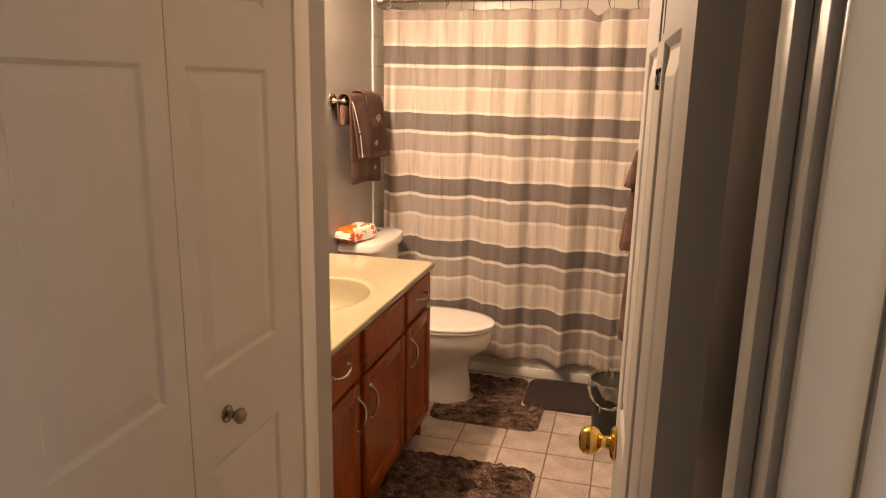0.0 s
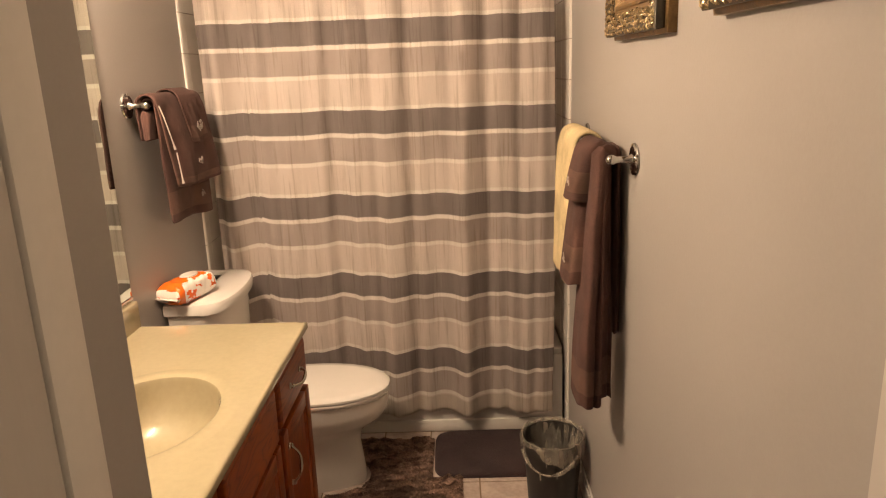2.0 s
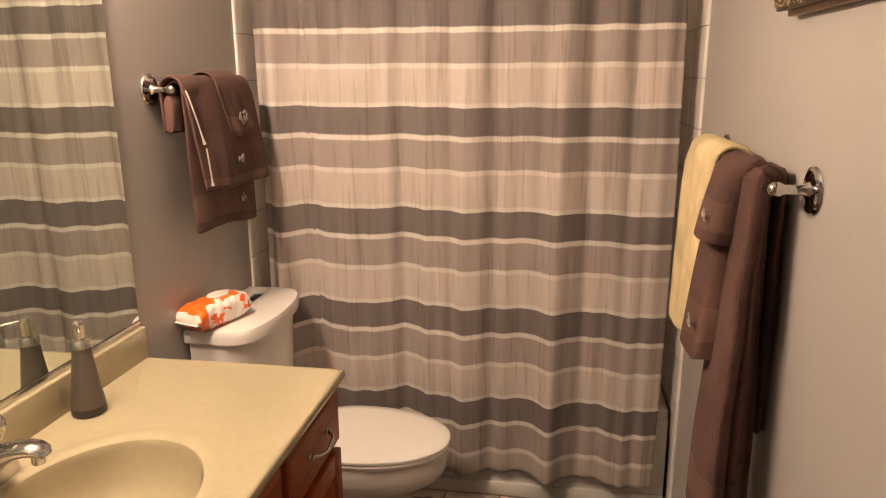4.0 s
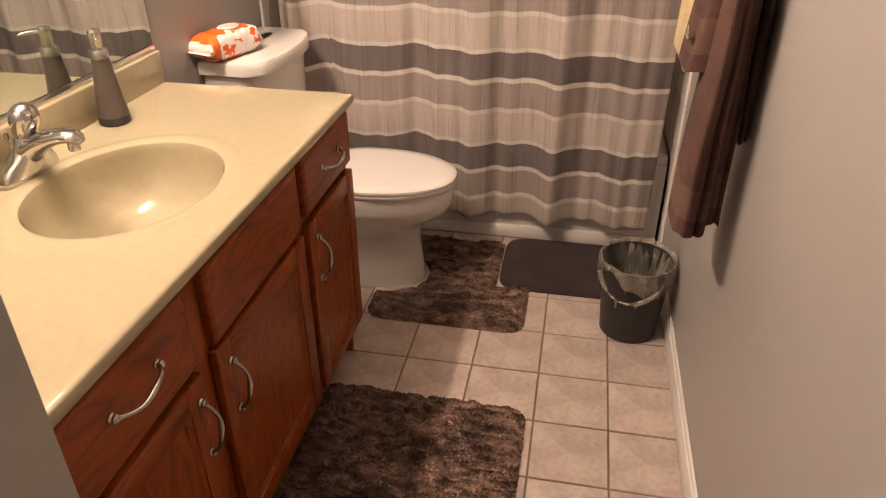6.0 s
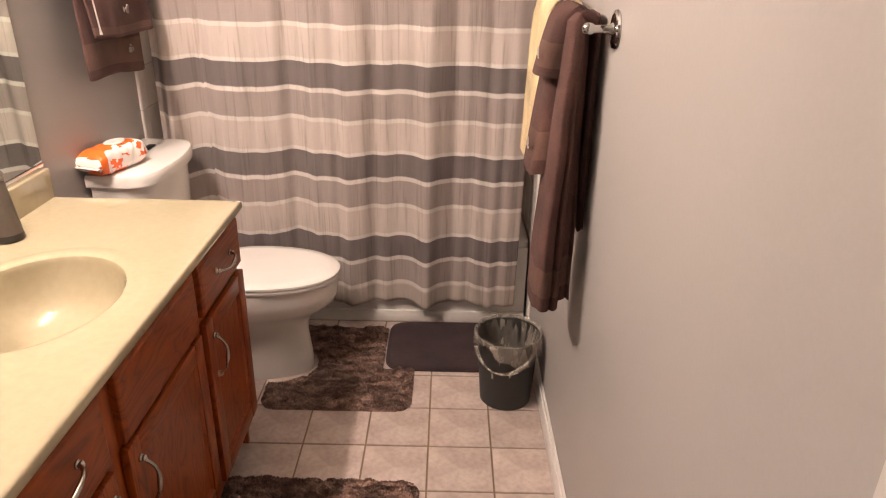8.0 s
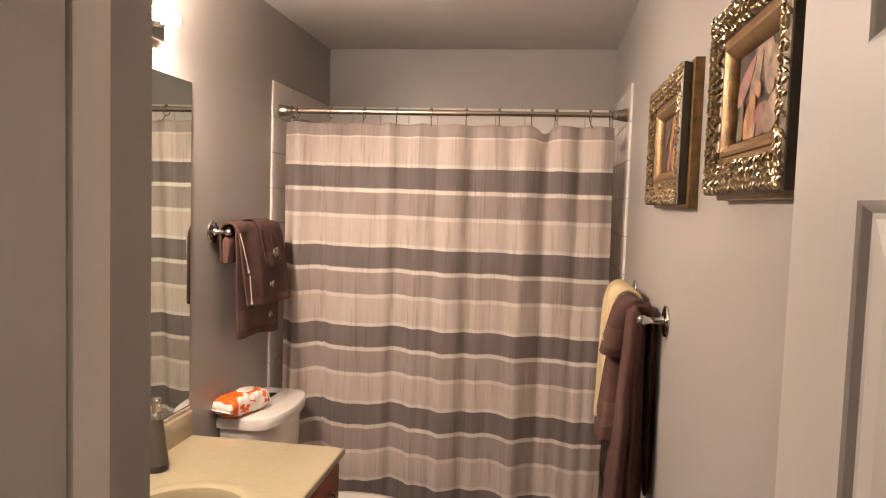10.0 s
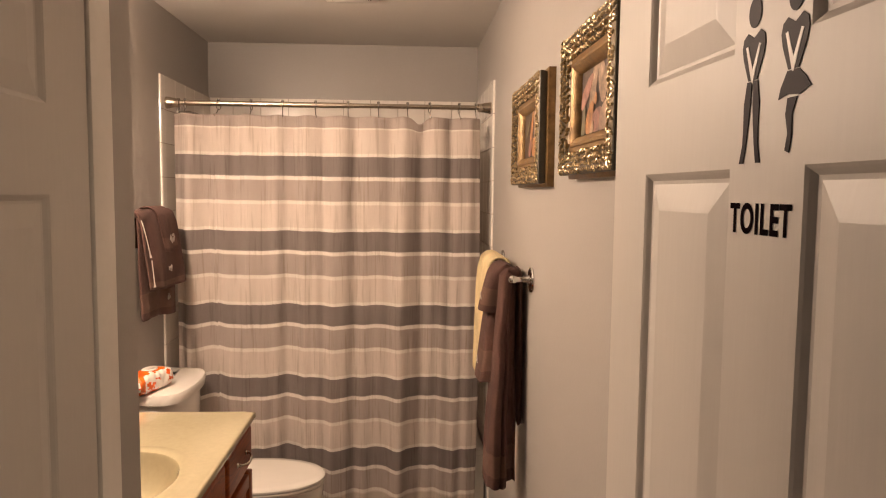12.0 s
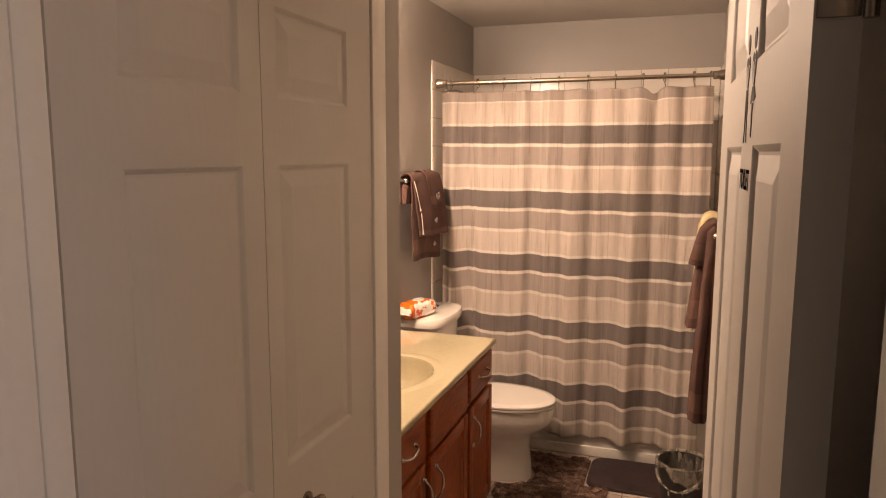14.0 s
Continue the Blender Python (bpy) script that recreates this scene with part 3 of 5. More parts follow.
# ---- vanity ----
vanity = thing("vanity_cabinet", "reddish stained oak vanity cabinet with raised-frame doors", "cabinet", at=(0, 0, 0))
VX, VF = -0.800, -0.780                      # face frame, front of doors and drawers
part("face_frame", box(VX - 0.019, VX, YC + 0.001, 2.998, 0.095, TOP - 0.0335, 0.002), OAKV, vanity)
part("end_panel", box(XL + 0.001, VX - 0.0195, 2.980, 2.9975, 0.0, TOP - 0.0335, 0.001), OAKV, vanity)
part("floor_panel", box(XL + 0.001, VX - 0.0195, YC + 0.002, 2.9795, 0.095, 0.112), OAKH, vanity)
part("toe_kick", box(-0.888, -0.868, YC + 0.001, 2.9795, 0.0, 0.0945), DARK, vanity, "recessed toe kick coloured as deep shade")


def drawer_front(y0, y1, z0, z1, name="drawer"):
    bm = bmesh.new()
    rings = []
    for inset, x in ((0, VX + 0.0005), (0, VF - 0.007), (0.002, VF - 0.004), (0.009, VF), (0.011, VF)):
        rings.append([Vector((x, y, z)) for y, z in ((y0 + inset, z0 + inset), (y1 - inset, z0 + inset), (y1 - inset, z1 - inset), (y0 + inset, z1 - inset))])
    return part(name, loft(rings, bm, (True, True)), OAKH, vanity)


def cabinet_door(y0, y1, z0, z1):
    """Two stiles, two rails and a sunk panel."""
    w = 0.052
    d = part("cabinet_door", box(VX + 0.0005, VX + 0.010, y0 + 0.004, y1 - 0.004, z0 + 0.004, z1 - 0.004), OAKV, vanity)
    for a, b in ((y0, y0 + w), (y1 - w, y1)):
        part("stile", box(VX + 0.001, VF, a, b, z0, z1, 0.004), OAKV, d)
    for a, b in ((z0, z0 + w), (z1 - w, z1)):
        part("rail", box(VX + 0.001, VF - 0.0005, y0 + w - 0.0005, y1 - w + 0.0005, a, b, 0.004), OAKH, d)
    part("bevel", loft([[Vector((x, y, z)) for y, z in ((y0 + w + i, z0 + w + i), (y1 - w - i, z0 + w + i), (y1 - w - i, z1 - w - i), (y0 + w + i, z1 - w - i))]
                        for i, x in ((0, VF - 0.004), (0.010, VX + 0.0105))], cap=(False, False)), OAKV, d)
    return d


def pull(parent, y, z, upright):
    """An arched pull with turned feet."""
    half = 0.059
    pts, rad = [], []
    for k in range(15):
        s = -1 + 2 * k / 14
        out = 0.027 * (1 - abs(s) ** 2.6) + 0.004
        wave = 0.005 * math.sin(s * math.pi)
        pts.append((VF + out, y + wave, z + s * half) if upright else (VF + out, y + s * half, z + wave))
        rad.append(0.0036 + 0.0020 * math.exp(-((s / 0.34) ** 2)) + 0.0026 * (abs(s) > 0.93))
    bm = tube(pts, rad, 12)
    for s in (-1, 1):
        c = (VF, y, z + s * half) if upright else (VF, y + s * half, z)
        lathe([(0.0085, -0.001), (0.0088, 0.003), (0.0060, 0.006), (0.0075, 0.010), (0.004, 0.013)], 16, Matrix.Translation(c) @ turn_x, bm)
    return part("handle", bm, NICKEL, parent, "brushed nickel arched handle")


pull(drawer_front(YC + 0.008, 2.128, 0.648, 0.803), 1.962, 0.742, False)
drawer_front(2.190, 2.618, 0.644, 0.801, "false_drawer_front")
pull(drawer_front(2.655, 2.990, 0.660, 0.803), 2.828, 0.737, False)
pull(cabinet_door(YC + 0.008, 2.128, 0.135, 0.636), 2.102, 0.530, True)
pull(cabinet_door(2.182, 2.620, 0.135, 0.634), 2.220, 0.528, True)
pull(cabinet_door(2.652, 2.994, 0.135, 0.638), 2.694, 0.528, True)

# worktop with the basin moulded in
SX, SY, SA, SB = -1.037, 2.398, 0.172, 0.214
X0, X1, Y0, Y1 = XL + 0.001, -0.772, YC + 0.001, 3.022


def to_edge(a, inset):
    c, s = math.cos(a), math.sin(a)
    x0, x1, y0, y1 = X0, X1 - inset, Y0, Y1 - inset
    tx = (x1 - SX) / c if c > 1e-9 else (x0 - SX) / c if c < -1e-9 else 1e9
    ty = (y1 - SY) / s if s > 1e-9 else (y0 - SY) / s if s < -1e-9 else 1e9
    k = min(tx, ty)
    return SX + k * c, SY + k * s


def bowl_point(f, a, z):
    """The basin's floor is longer and squarer than its oval rim."""
    p = 2 / (2 + 1.1 * max(0.0, min(1.0, (1 - f) / 0.35)))
    c, s = math.cos(a), math.sin(a)
    return Vector((SX + SA * f * math.copysign(abs(c) ** p, c), SY + SB * f * math.copysign(abs(s) ** p, s), TOP + z))


corners = [math.atan2(y - SY, x - SX) % (2 * math.pi) for x in (X0, X1) for y in (Y0, Y1)]
angles = sorted([2 * math.pi * k / 88 for k in range(88)] + corners)
rings = []
for f, z in ((0.04, -0.148), (0.25, -0.146), (0.45, -0.140), (0.62, -0.127), (0.77, -0.107), (0.88, -0.077), (0.95, -0.043), (0.988, -0.015), (1.003, -0.004), (1.014, 0.0005), (1.04, 0.0030), (1.10, 0.0042), (1.17, 0.0036), (1.24, 0.0010), (1.28, 0.0)):
    rings.append([bowl_point(f, a, z) for a in angles])
for inset, z in ((0.014, 0.0), (0.0075, -0.0004), (0.0035, -0.0018), (0.001, -0.0045), (0.0, -0.009), (0.0, -0.022), (0.004, -0.029), (0.010, -0.033), (0.02, -0.033)):
    rings.append([Vector((*to_edge(a, inset), TOP + z)) for a in angles])
top = tagged(part("worktop", loft(rings, cap=(True, False)), MARBLE), "cream cultured marble vanity top with moulded oval basin", "worktop")
part("backsplash", box(XL + 0.001, XL + 0.020, Y0, Y1, TOP - 0.010, 0.930, 0.006, 3), MARBLE, top)
part("drain", lathe([(0.021, 0), (0.022, 0.002), (0.016, 0.003), (0.014, 0.001), (0.004, 0.0015)], 28, Matrix.Translation((SX, SY, TOP - 0.147))), CHROME, top, "chrome drain ring")

# tap
tap = thing("tap", "chrome single-lever bathroom tap on the cream top", "tap", at=(0, 0, 0))
TX, TY = -1.258, 2.405
base = [oval(TX + dx, TY, 0.027 * k, 0.076 * k2, TOP + z, 40, 2.5) for k, k2, z, dx in ((1, 1, 0.0, 0), (1.04, 1.02, 0.006, 0), (1.04, 1.0, 0.014, 0), (1.03, 0.94, 0.022, 0.001), (1.02, 0.80, 0.033, 0.003), (1.0, 0.58, 0.045, 0.006), (0.95, 0.40, 0.058, 0.009), (0.84, 0.31, 0.074, 0.012), (0.70, 0.25, 0.086, 0.015))]
part("body", loft(base), CHROME, tap)


def swept(points, sizes, n=24):
    """A bar in the plane y = TY, of oval section: half width and half height at each point."""
    rings, pts = [], [Vector(p) for p in points]
    for k, p in enumerate(pts):
        d = (pts[min(k + 1, len(pts) - 1)] - pts[max(k - 1, 0)]).normalized()
        u = Vector((-d.z, 0, d.x))
        w, h = sizes[k]
        rings.append([p + Vector((0, w * math.cos(2 * math.pi * j / n), 0)) + u * h * math.sin(2 * math.pi * j / n) for j in range(n)])
    return loft(rings)


curve = ((0.000, 0.040), (0.020, 0.056), (0.040, 0.069), (0.064, 0.080), (0.084, 0.086), (0.103, 0.090), (0.119, 0.090), (0.131, 0.086), (0.138, 0.079))
part("spout", swept([(TX + a, TY, TOP + b) for a, b in curve], [(0.032, 0.027), (0.031, 0.025), (0.029, 0.021), (0.026, 0.018), (0.024, 0.016), (0.023, 0.0145), (0.022, 0.013), (0.019, 0.010), (0.012, 0.006)]), CHROME, tap)
part("aerator", lathe([(0.0105, 0), (0.0115, 0.002), (0.0115, 0.016)], 24, Matrix.Translation((TX + 0.119, TY, TOP + 0.062))), CHROME, tap)
tip = ((0.014, 0.078), (0.017, 0.088), (0.021, 0.102), (0.025, 0.115), (0.029, 0.127), (0.033, 0.137), (0.037, 0.144), (0.039, 0.147))
part("lever", swept([(TX + a, TY, TOP + b) for a, b in tip], [(0.016, 0.014), (0.022, 0.018), (0.027, 0.023), (0.030, 0.026), (0.030, 0.026), (0.026, 0.022), (0.016, 0.014), (0.005, 0.005)]), CHROME, tap)
part("lift_rod", tube([(TX - 0.026, TY, TOP + 0.012), (TX - 0.027, TY, TOP + 0.072), (TX - 0.027, TY, TOP + 0.074), (TX - 0.027, TY, TOP + 0.084)], [0.0025, 0.0025, 0.006, 0.005], 10), CHROME, tap)

# soap pump
soap = thing("soap_dispenser", "tapered taupe soap dispenser with steel pump", "soap dispenser", at=(-1.262, 2.706, TOP))
part("foot", lathe([(0.034, 0.0005), (0.0365, 0.003), (0.0365, 0.016), (0.0355, 0.019)], 36), SOAPD, soap, "dark rubber-like foot band")
part("bottle", lathe([(0.0352, 0.0192), (0.0340, 0.032), (0.0300, 0.062), (0.0258, 0.098), (0.0218, 0.130), (0.0200, 0.148), (0.0190, 0.152)], 36), SOAPM, soap)
part("collar", lathe([(0.0192, 0.1522), (0.0208, 0.154), (0.0208, 0.168), (0.0180, 0.173), (0.0130, 0.1745)], 32), STEEL, soap, "satin steel collar")
bm = lathe([(0.0120, 0.1746), (0.0126, 0.178), (0.0130, 0.203), (0.0140, 0.206), (0.0140, 0.213), (0.0120, 0.217), (0.003, 0.218)], 28)
tube([(0.005, -0.006, 0.208), (0.018, -0.023, 0.2085), (0.031, -0.040, 0.2075), (0.034, -0.043, 0.204)], [0.0045, 0.0040, 0.0036, 0.003], 12, bm)
part("pump", bm, STEEL, soap, "satin steel pump head")

# mirror on the wall
mirror = thing("mirror", "large frameless wall mirror above the vanity", "mirror")
part("glass", box(XL + 0.001, XL + 0.006, YC + 0.012, 3.016, 0.946, 2.035, 0.0012, 1), MIRROR, mirror, smooth=False)
part("channel", box(XL + 0.001, XL + 0.009, YC + 0.012, 3.016, 0.931, 0.9455, 0.001), STEEL, mirror, "thin metal bottom channel")

# bulb bar above the mirror
bar = thing("vanity_light", "metal vanity light bar with lit round bulbs", "wall lamp")
part("back_plate", box(XL + 0.001, XL + 0.035, 2.10, 2.80, 2.115, 2.215, 0.008), CHROME, bar)
for k in range(8):
    y = 2.166 + 0.081 * k
    part("socket", lathe([(0.020, 0), (0.020, 0.02), (0.014, 0.03)], 20, Matrix.Translation((XL + 0.0355, y, 2.165)) @ turn_x), CHROME, bar)
    part("bulb", lathe([(0.006, 0.0), (0.012, 0.006), (0.020, 0.016), (0.023, 0.027), (0.020, 0.039), (0.012, 0.047), (0.003, 0.050)], 16, Matrix.Translation((XL + 0.066, y, 2.165)) @ turn_x), GLOW, bar, "lit round bulb")

# ---- toilet ----
TC = 3.452
toilet = thing("toilet", "white two-piece toilet with closed lid", "toilet", at=(0, 0, 0))


def egg(x0, x1, half, z, n=44):
    """A plan shaped like a bowl: blunt at x0, round at x1."""
    out, cx = [], x0 + (x1 - x0) * 0.42
    for k in range(n):
        a = 2 * math.pi * k / n
        c, s = math.cos(a), math.sin(a)
        r = (x1 - cx) if c > 0 else (cx - x0)
        pw = 2.0 if c > 0 else 2.8
        out.append(Vector((cx + r * math.copysign(abs(c) ** (2 / pw), c), TC + half * math.copysign(abs(s) ** (2 / 2.15), s), z)))
    return out


part("bowl", loft([egg(-1.175, -0.685, 0.112, 0.0), egg(-1.172, -0.682, 0.114, 0.02), egg(-1.16, -0.688, 0.113, 0.08), egg(-1.16, -0.698, 0.110, 0.17), egg(-1.165, -0.692, 0.114, 0.215),
                   egg(-1.17, -0.672, 0.128, 0.245), egg(-1.175, -0.628, 0.152, 0.272), egg(-1.175, -0.592, 0.172, 0.303), egg(-1.175, -0.578, 0.181, 0.335), egg(-1.175, -0.575, 0.182, 0.370), egg(-1.175, -0.574, 0.183, 0.388), egg(-1.172, -0.580, 0.178, 0.394)]), PORC, toilet)
part("seat", loft([egg(-1.07, -0.580, 0.178, 0.3945), egg(-1.075, -0.572, 0.184, 0.398), egg(-1.075, -0.570, 0.186, 0.406), egg(-1.072, -0.574, 0.183, 0.411)]), PORC, toilet)
part("lid", loft([egg(-1.072, -0.574, 0.183, 0.4125), egg(-1.075, -0.568, 0.187, 0.416), egg(-1.075, -0.568, 0.187, 0.424), egg(-1.070, -0.576, 0.180, 0.430), egg(-1.05, -0.61, 0.15, 0.4325), egg(-0.98, -0.75, 0.05, 0.4335)]), PORC, toilet)
for s in (-1, 1):
    part("lid_hinge", lathe([(0.012, -0.022), (0.013, -0.018), (0.013, 0.018), (0.012, 0.022)], 16, Matrix.Translation((-1.078, TC + s * 0.075, 0.414)) @ Matrix.Rotation(radians(90), 4, "X")), PORC, toilet)


def tank(x1, half, z, back=XL + 0.012, bow=0.035):
    """A plan with a flat back and a bowed front."""
    out = []
    for k in range(41):
        s = -math.cos(math.pi * k / 40)
        edge = math.sqrt(max(0.0, 1 - abs(s) ** 7))
        out.append(Vector((x1 - bow + bow * (1 - s * s) - 0.060 * (1 - edge), TC + s * half, z)))
    out += [Vector((back, TC + half * 0.985, z)), Vector((back, TC - half * 0.985, z))]
    return out


part("tank", loft([tank(-1.150, 0.190, 0.395), tank(-1.140, 0.198, 0.41), tank(-1.122, 0.212, 0.60), tank(-1.116, 0.218, 0.795)]), PORC, toilet)
part("tank_lid", loft([tank(-1.108, 0.222, 0.7955, XL + 0.006), tank(-1.098, 0.231, 0.800, XL + 0.004), tank(-1.096, 0.233, 0.828, XL + 0.004), tank(-1.101, 0.229, 0.839, XL + 0.006), tank(-1.120, 0.212, 0.8435, XL + 0.014)]), PORC, toilet)
part("flush_button", box(-1.256, -1.230, 3.500, 3.570, 0.8440, 0.8490, 0.002), BIN, toilet, "small dark plate on the tank lid")

# soft packet on the tank lid
packet = thing("wipes_packet", "orange and white soft packet of wipes", "wipes packet", at=(-1.256, 3.292, 0.8440))
packet.rotation_euler = (0, 0, radians(-17))


def pillow(x, y, z, n=18, m=14):
    """A soft packet: plump in the middle, pinched at both ends along y."""
    bm = bmesh.new()
    rows = []
    for i in range(n + 1):
        v = -1 + 2 * i / n
        pinch = max(0.0, 1 - abs(v) ** 7) ** 0.5
        ring = []
        for j in range(m):
            a = 2 * math.pi * j / m
            c, s = math.cos(a), math.sin(a)
            px = x * math.copysign(abs(c) ** 0.55, c) * (0.93 + 0.07 * pinch)
            pz = z * (0.5 + 0.5 * math.copysign(abs(s) ** 0.6, s) * max(pinch, 0.12)) * (1 if s > -0.3 or pinch > 0.5 else 1)
            w = 0.006 * noise.noise(Vector((px * 32, v * 7, pz * 36))) + 0.0025 * noise.noise(Vector((px * 90, v * 22, pz * 90)))
            ring.append(Vector((px + w, v * y, max(0.0, pz + w))))
        rows.append(ring)
    return loft(rows, bm)


bagm = mesh_of(pillow(0.050, 0.112, 0.082, 30, 24))
bagm.materials.append(ORANGE)
bagm.materials.append(WRAPMIX)
for poly in bagm.polygons:
    c = poly.center
    if c.y > 0.075 or c.y < -0.104 or (c.x > 0.030 and c.y > -0.075):
        poly.material_index = 1
wrap = part("wrapper", bagm, ORANGE, packet)
part("flap", loft([oval(0.0, 0.016, 0.025 * f, 0.040 * f, 0.0815 + z, 28) for f, z in ((1.0, 0), (1.0, 0.004), (0.92, 0.0065))]), WRAPW, packet, "white oval flap")
for yy in (-0.119, 0.107):
    part("crimp", box(-0.043, 0.043, yy, yy + 0.012, 0.030, 0.0335, 0.001), WRAPW, packet, "crimped end seam")


# ---- tub, surround, curtain ----
tub = thing("bathtub", "white enamel bathtub with smooth apron", "bathtub", at=(0, 0, 0))
YA = 3.812
bm = box(XL + 0.012, XR - 0.012, YA + 0.012, YA + 0.03, 0.0, 0.36, 0.004)
box(XL + 0.012, XR - 0.012, YA, YA + 0.028, 0.0, 0.055, 0.006, bm=bm)
part("apron", bm, TUBW, tub)
cx, cy = (XL + XR) / 2, (YA + YB) / 2
hx, hy = (XR - XL) / 2 - 0.012, (YB - YA) / 2 - 0.012
part("basin", loft([oval(cx, cy, hx, hy + 0.004, 0.362, 48, 60), oval(cx, cy, hx, hy + 0.004, 0.388, 48, 60), oval(cx, cy, hx - 0.01, hy - 0.006, 0.395, 48, 30), oval(cx, cy, hx - 0.075, hy - 0.065, 0.392, 48, 6),
                    oval(cx, cy, hx - 0.10, hy - 0.085, 0.36, 48, 5), oval(cx, cy, hx - 0.16, hy - 0.12, 0.14, 48, 4), oval(cx, cy, hx - 0.22, hy - 0.17, 0.09, 48, 3)], cap=(False, True)), TUBW, tub)

rail = thing("curtain_rod", "brushed steel shower curtain rod", "curtain rod")
RY, RZ = 3.780, 2.044
lay = Matrix.Rotation(radians(90), 4, "Y")
part("tube", lathe([(0.0125, 0), (0.0125, 0.80)], 24, Matrix.Translation((XL + 0.05, RY, RZ)) @ lay), ROD, rail)
part("tube", lathe([(0.0108, 0), (0.0108, 0.66)], 24, Matrix.Translation((XL + 0.8495, RY, RZ)) @ lay), ROD, rail, "thinner sliding tube")
cup = [(0.027, 0), (0.0275, 0.004), (0.026, 0.012), (0.0225, 0.030), (0.0195, 0.048), (0.0205, 0.052), (0.0205, 0.060), (0.0135, 0.063)]
part("end_cup", lathe(cup, 28, Matrix.Translation((XL + 0.0105, RY, RZ)) @ lay), ROD, rail)
part("end_cup", lathe(cup, 28, Matrix.Translation((XR - 0.0105, RY, RZ)) @ lay @ Matrix.Rotation(radians(180), 4, "X")), ROD, rail)
rail.children[-1].matrix_local = Matrix()
me = rail.children[-1].data
for v in me.vertices:
    v.co.x = XR - 0.0105 - abs(v.co.x - (XR - 0.0105))
RINGS = (-1.235, -1.085, -0.937, -0.795, -0.645, -0.495, -0.355, -0.220, -0.117, 0.020, 0.098)
CZ, CY = 1.993, 3.742


def fold(x, d):
    """How far the cloth stands out (y) and sags (z) at x, d metres below the hem."""
    f = min(1.0, d / 1.85)
    y = (0.016 - 0.005 * f) * math.sin(2 * math.pi * (x + 1.235 + 0.012 * math.sin(7 * x + 2 * f)) / 0.142 + 1.2)
    y += (0.006 + 0.020 * f) * math.sin(2 * math.pi * (x + 0.05 * math.sin(5 * x)) / 0.31 + 0.7 + 0.5 * f)
    y += (0.007 + 0.010 * f) * math.sin(2 * math.pi * x / 0.145 + 2.1 + 1.1 * math.sin(3.1 * x))
    y += (0.0022 + 0.002 * f) * math.sin(2 * math.pi * (x + 0.02 * math.sin(9 * x)) / 0.071 + 0.8 * f)
    y += 0.0035 * noise.noise(Vector((x * 16, d * 2.2, 4)))
    right = max(0.0, min(1.0, (x + 0.32) / 0.25))
    y += right * (0.014 + 0.012 * f) * math.sin(2 * math.pi * (x + 0.1) / 0.165 + 0.5)
    # a flat fold laid over itself near the end by the tank
    left = 1 / (1 + math.exp(-(x + 1.125 - 0.03 * f) / 0.007))
    y += (left - 1) * -0.030 * (0.25 + 0.75 * f)
    near = math.sin(2 * math.pi * (x + 0.05 * math.sin(5 * x)) / 0.31 + 0.7 + 0.5 * f)
    z = -0.004 * f * near - 0.004 * f * math.sin(2 * math.pi * x / 0.145 + 2.1 + 1.1 * math.sin(3.1 * x)) - 0.003 * f * math.sin(2 * math.pi * x / 0.52 + 1.0) + 0.022 * (1 - left) * f
    z += 0.009 * f * max(0.0, -(x + 0.45)) / 0.5 * (x > -1.1)
    z -= 0.008 * f * f * max(0.0, min(1.0, (x + 0.75) / 0.4))
    dip = math.exp(-((x + 0.165) / 0.030) ** 2) * max(0, 1 - d / 0.09)
    return y, z - 0.030 * dip, dip


bm = bmesh.new()
drop = bm.verts.layers.float.new("drop")
nx, nd, grid = 260, 130, []
for j in range(nd + 1):
    d = 1.872 * j / nd
    row = []
    for i in range(nx + 1):
        u = i / nx
        f = d / 1.872
        x = -1.276 + (1.390 + 0.012 * math.sin(3 * f)) * u
        y, z, dip = fold(x, d)
        scallop = 0.004 * abs(math.sin(math.pi * (x + 1.235) / 0.142)) * max(0, 1 - d / 0.05)
        v = bm.verts.new((x, min(CY + 0.034 * f - y - 0.012 * dip, 3.806), CZ - d + z - scallop))
        v[drop] = d
        row.append(v)
    grid.append(row)
for a, b in zip(grid, grid[1:]):
    for i in range(nx):
        bm.faces.new((a[i], a[i + 1], b[i + 1], b[i]))
curtain = thing("shower_curtain", "grey, beige and white striped fabric shower curtain", "shower curtain")
cloth = part("cloth", bm, CLOTH, curtain)
sol = cloth.modifiers.new("thickness", "SOLIDIFY")
sol.thickness = 0.0012
# fringed weave along the lower edge
rng = random.Random(5)
bm = bmesh.new()
for k in range(700):
    u = (k + rng.random()) / 700
    x = -1.270 + 1.385 * u
    y, z, _ = fold(x, 1.872)
    z0 = CZ - 1.872 + z
    yy = min(CY + 0.034 - y, 3.806) - 0.001
    ln = rng.uniform(0.003, 0.010)
    vs = [bm.verts.new(p) for p in ((x - 0.0007, yy, z0 + 0.002), (x + 0.0007, yy, z0 + 0.002), (x + rng.uniform(-0.002, 0.002), yy - 0.001, z0 - ln))]
    bm.faces.new(vs)
tagged(part("fringe", bm, STITCH, curtain), kind="stuff")

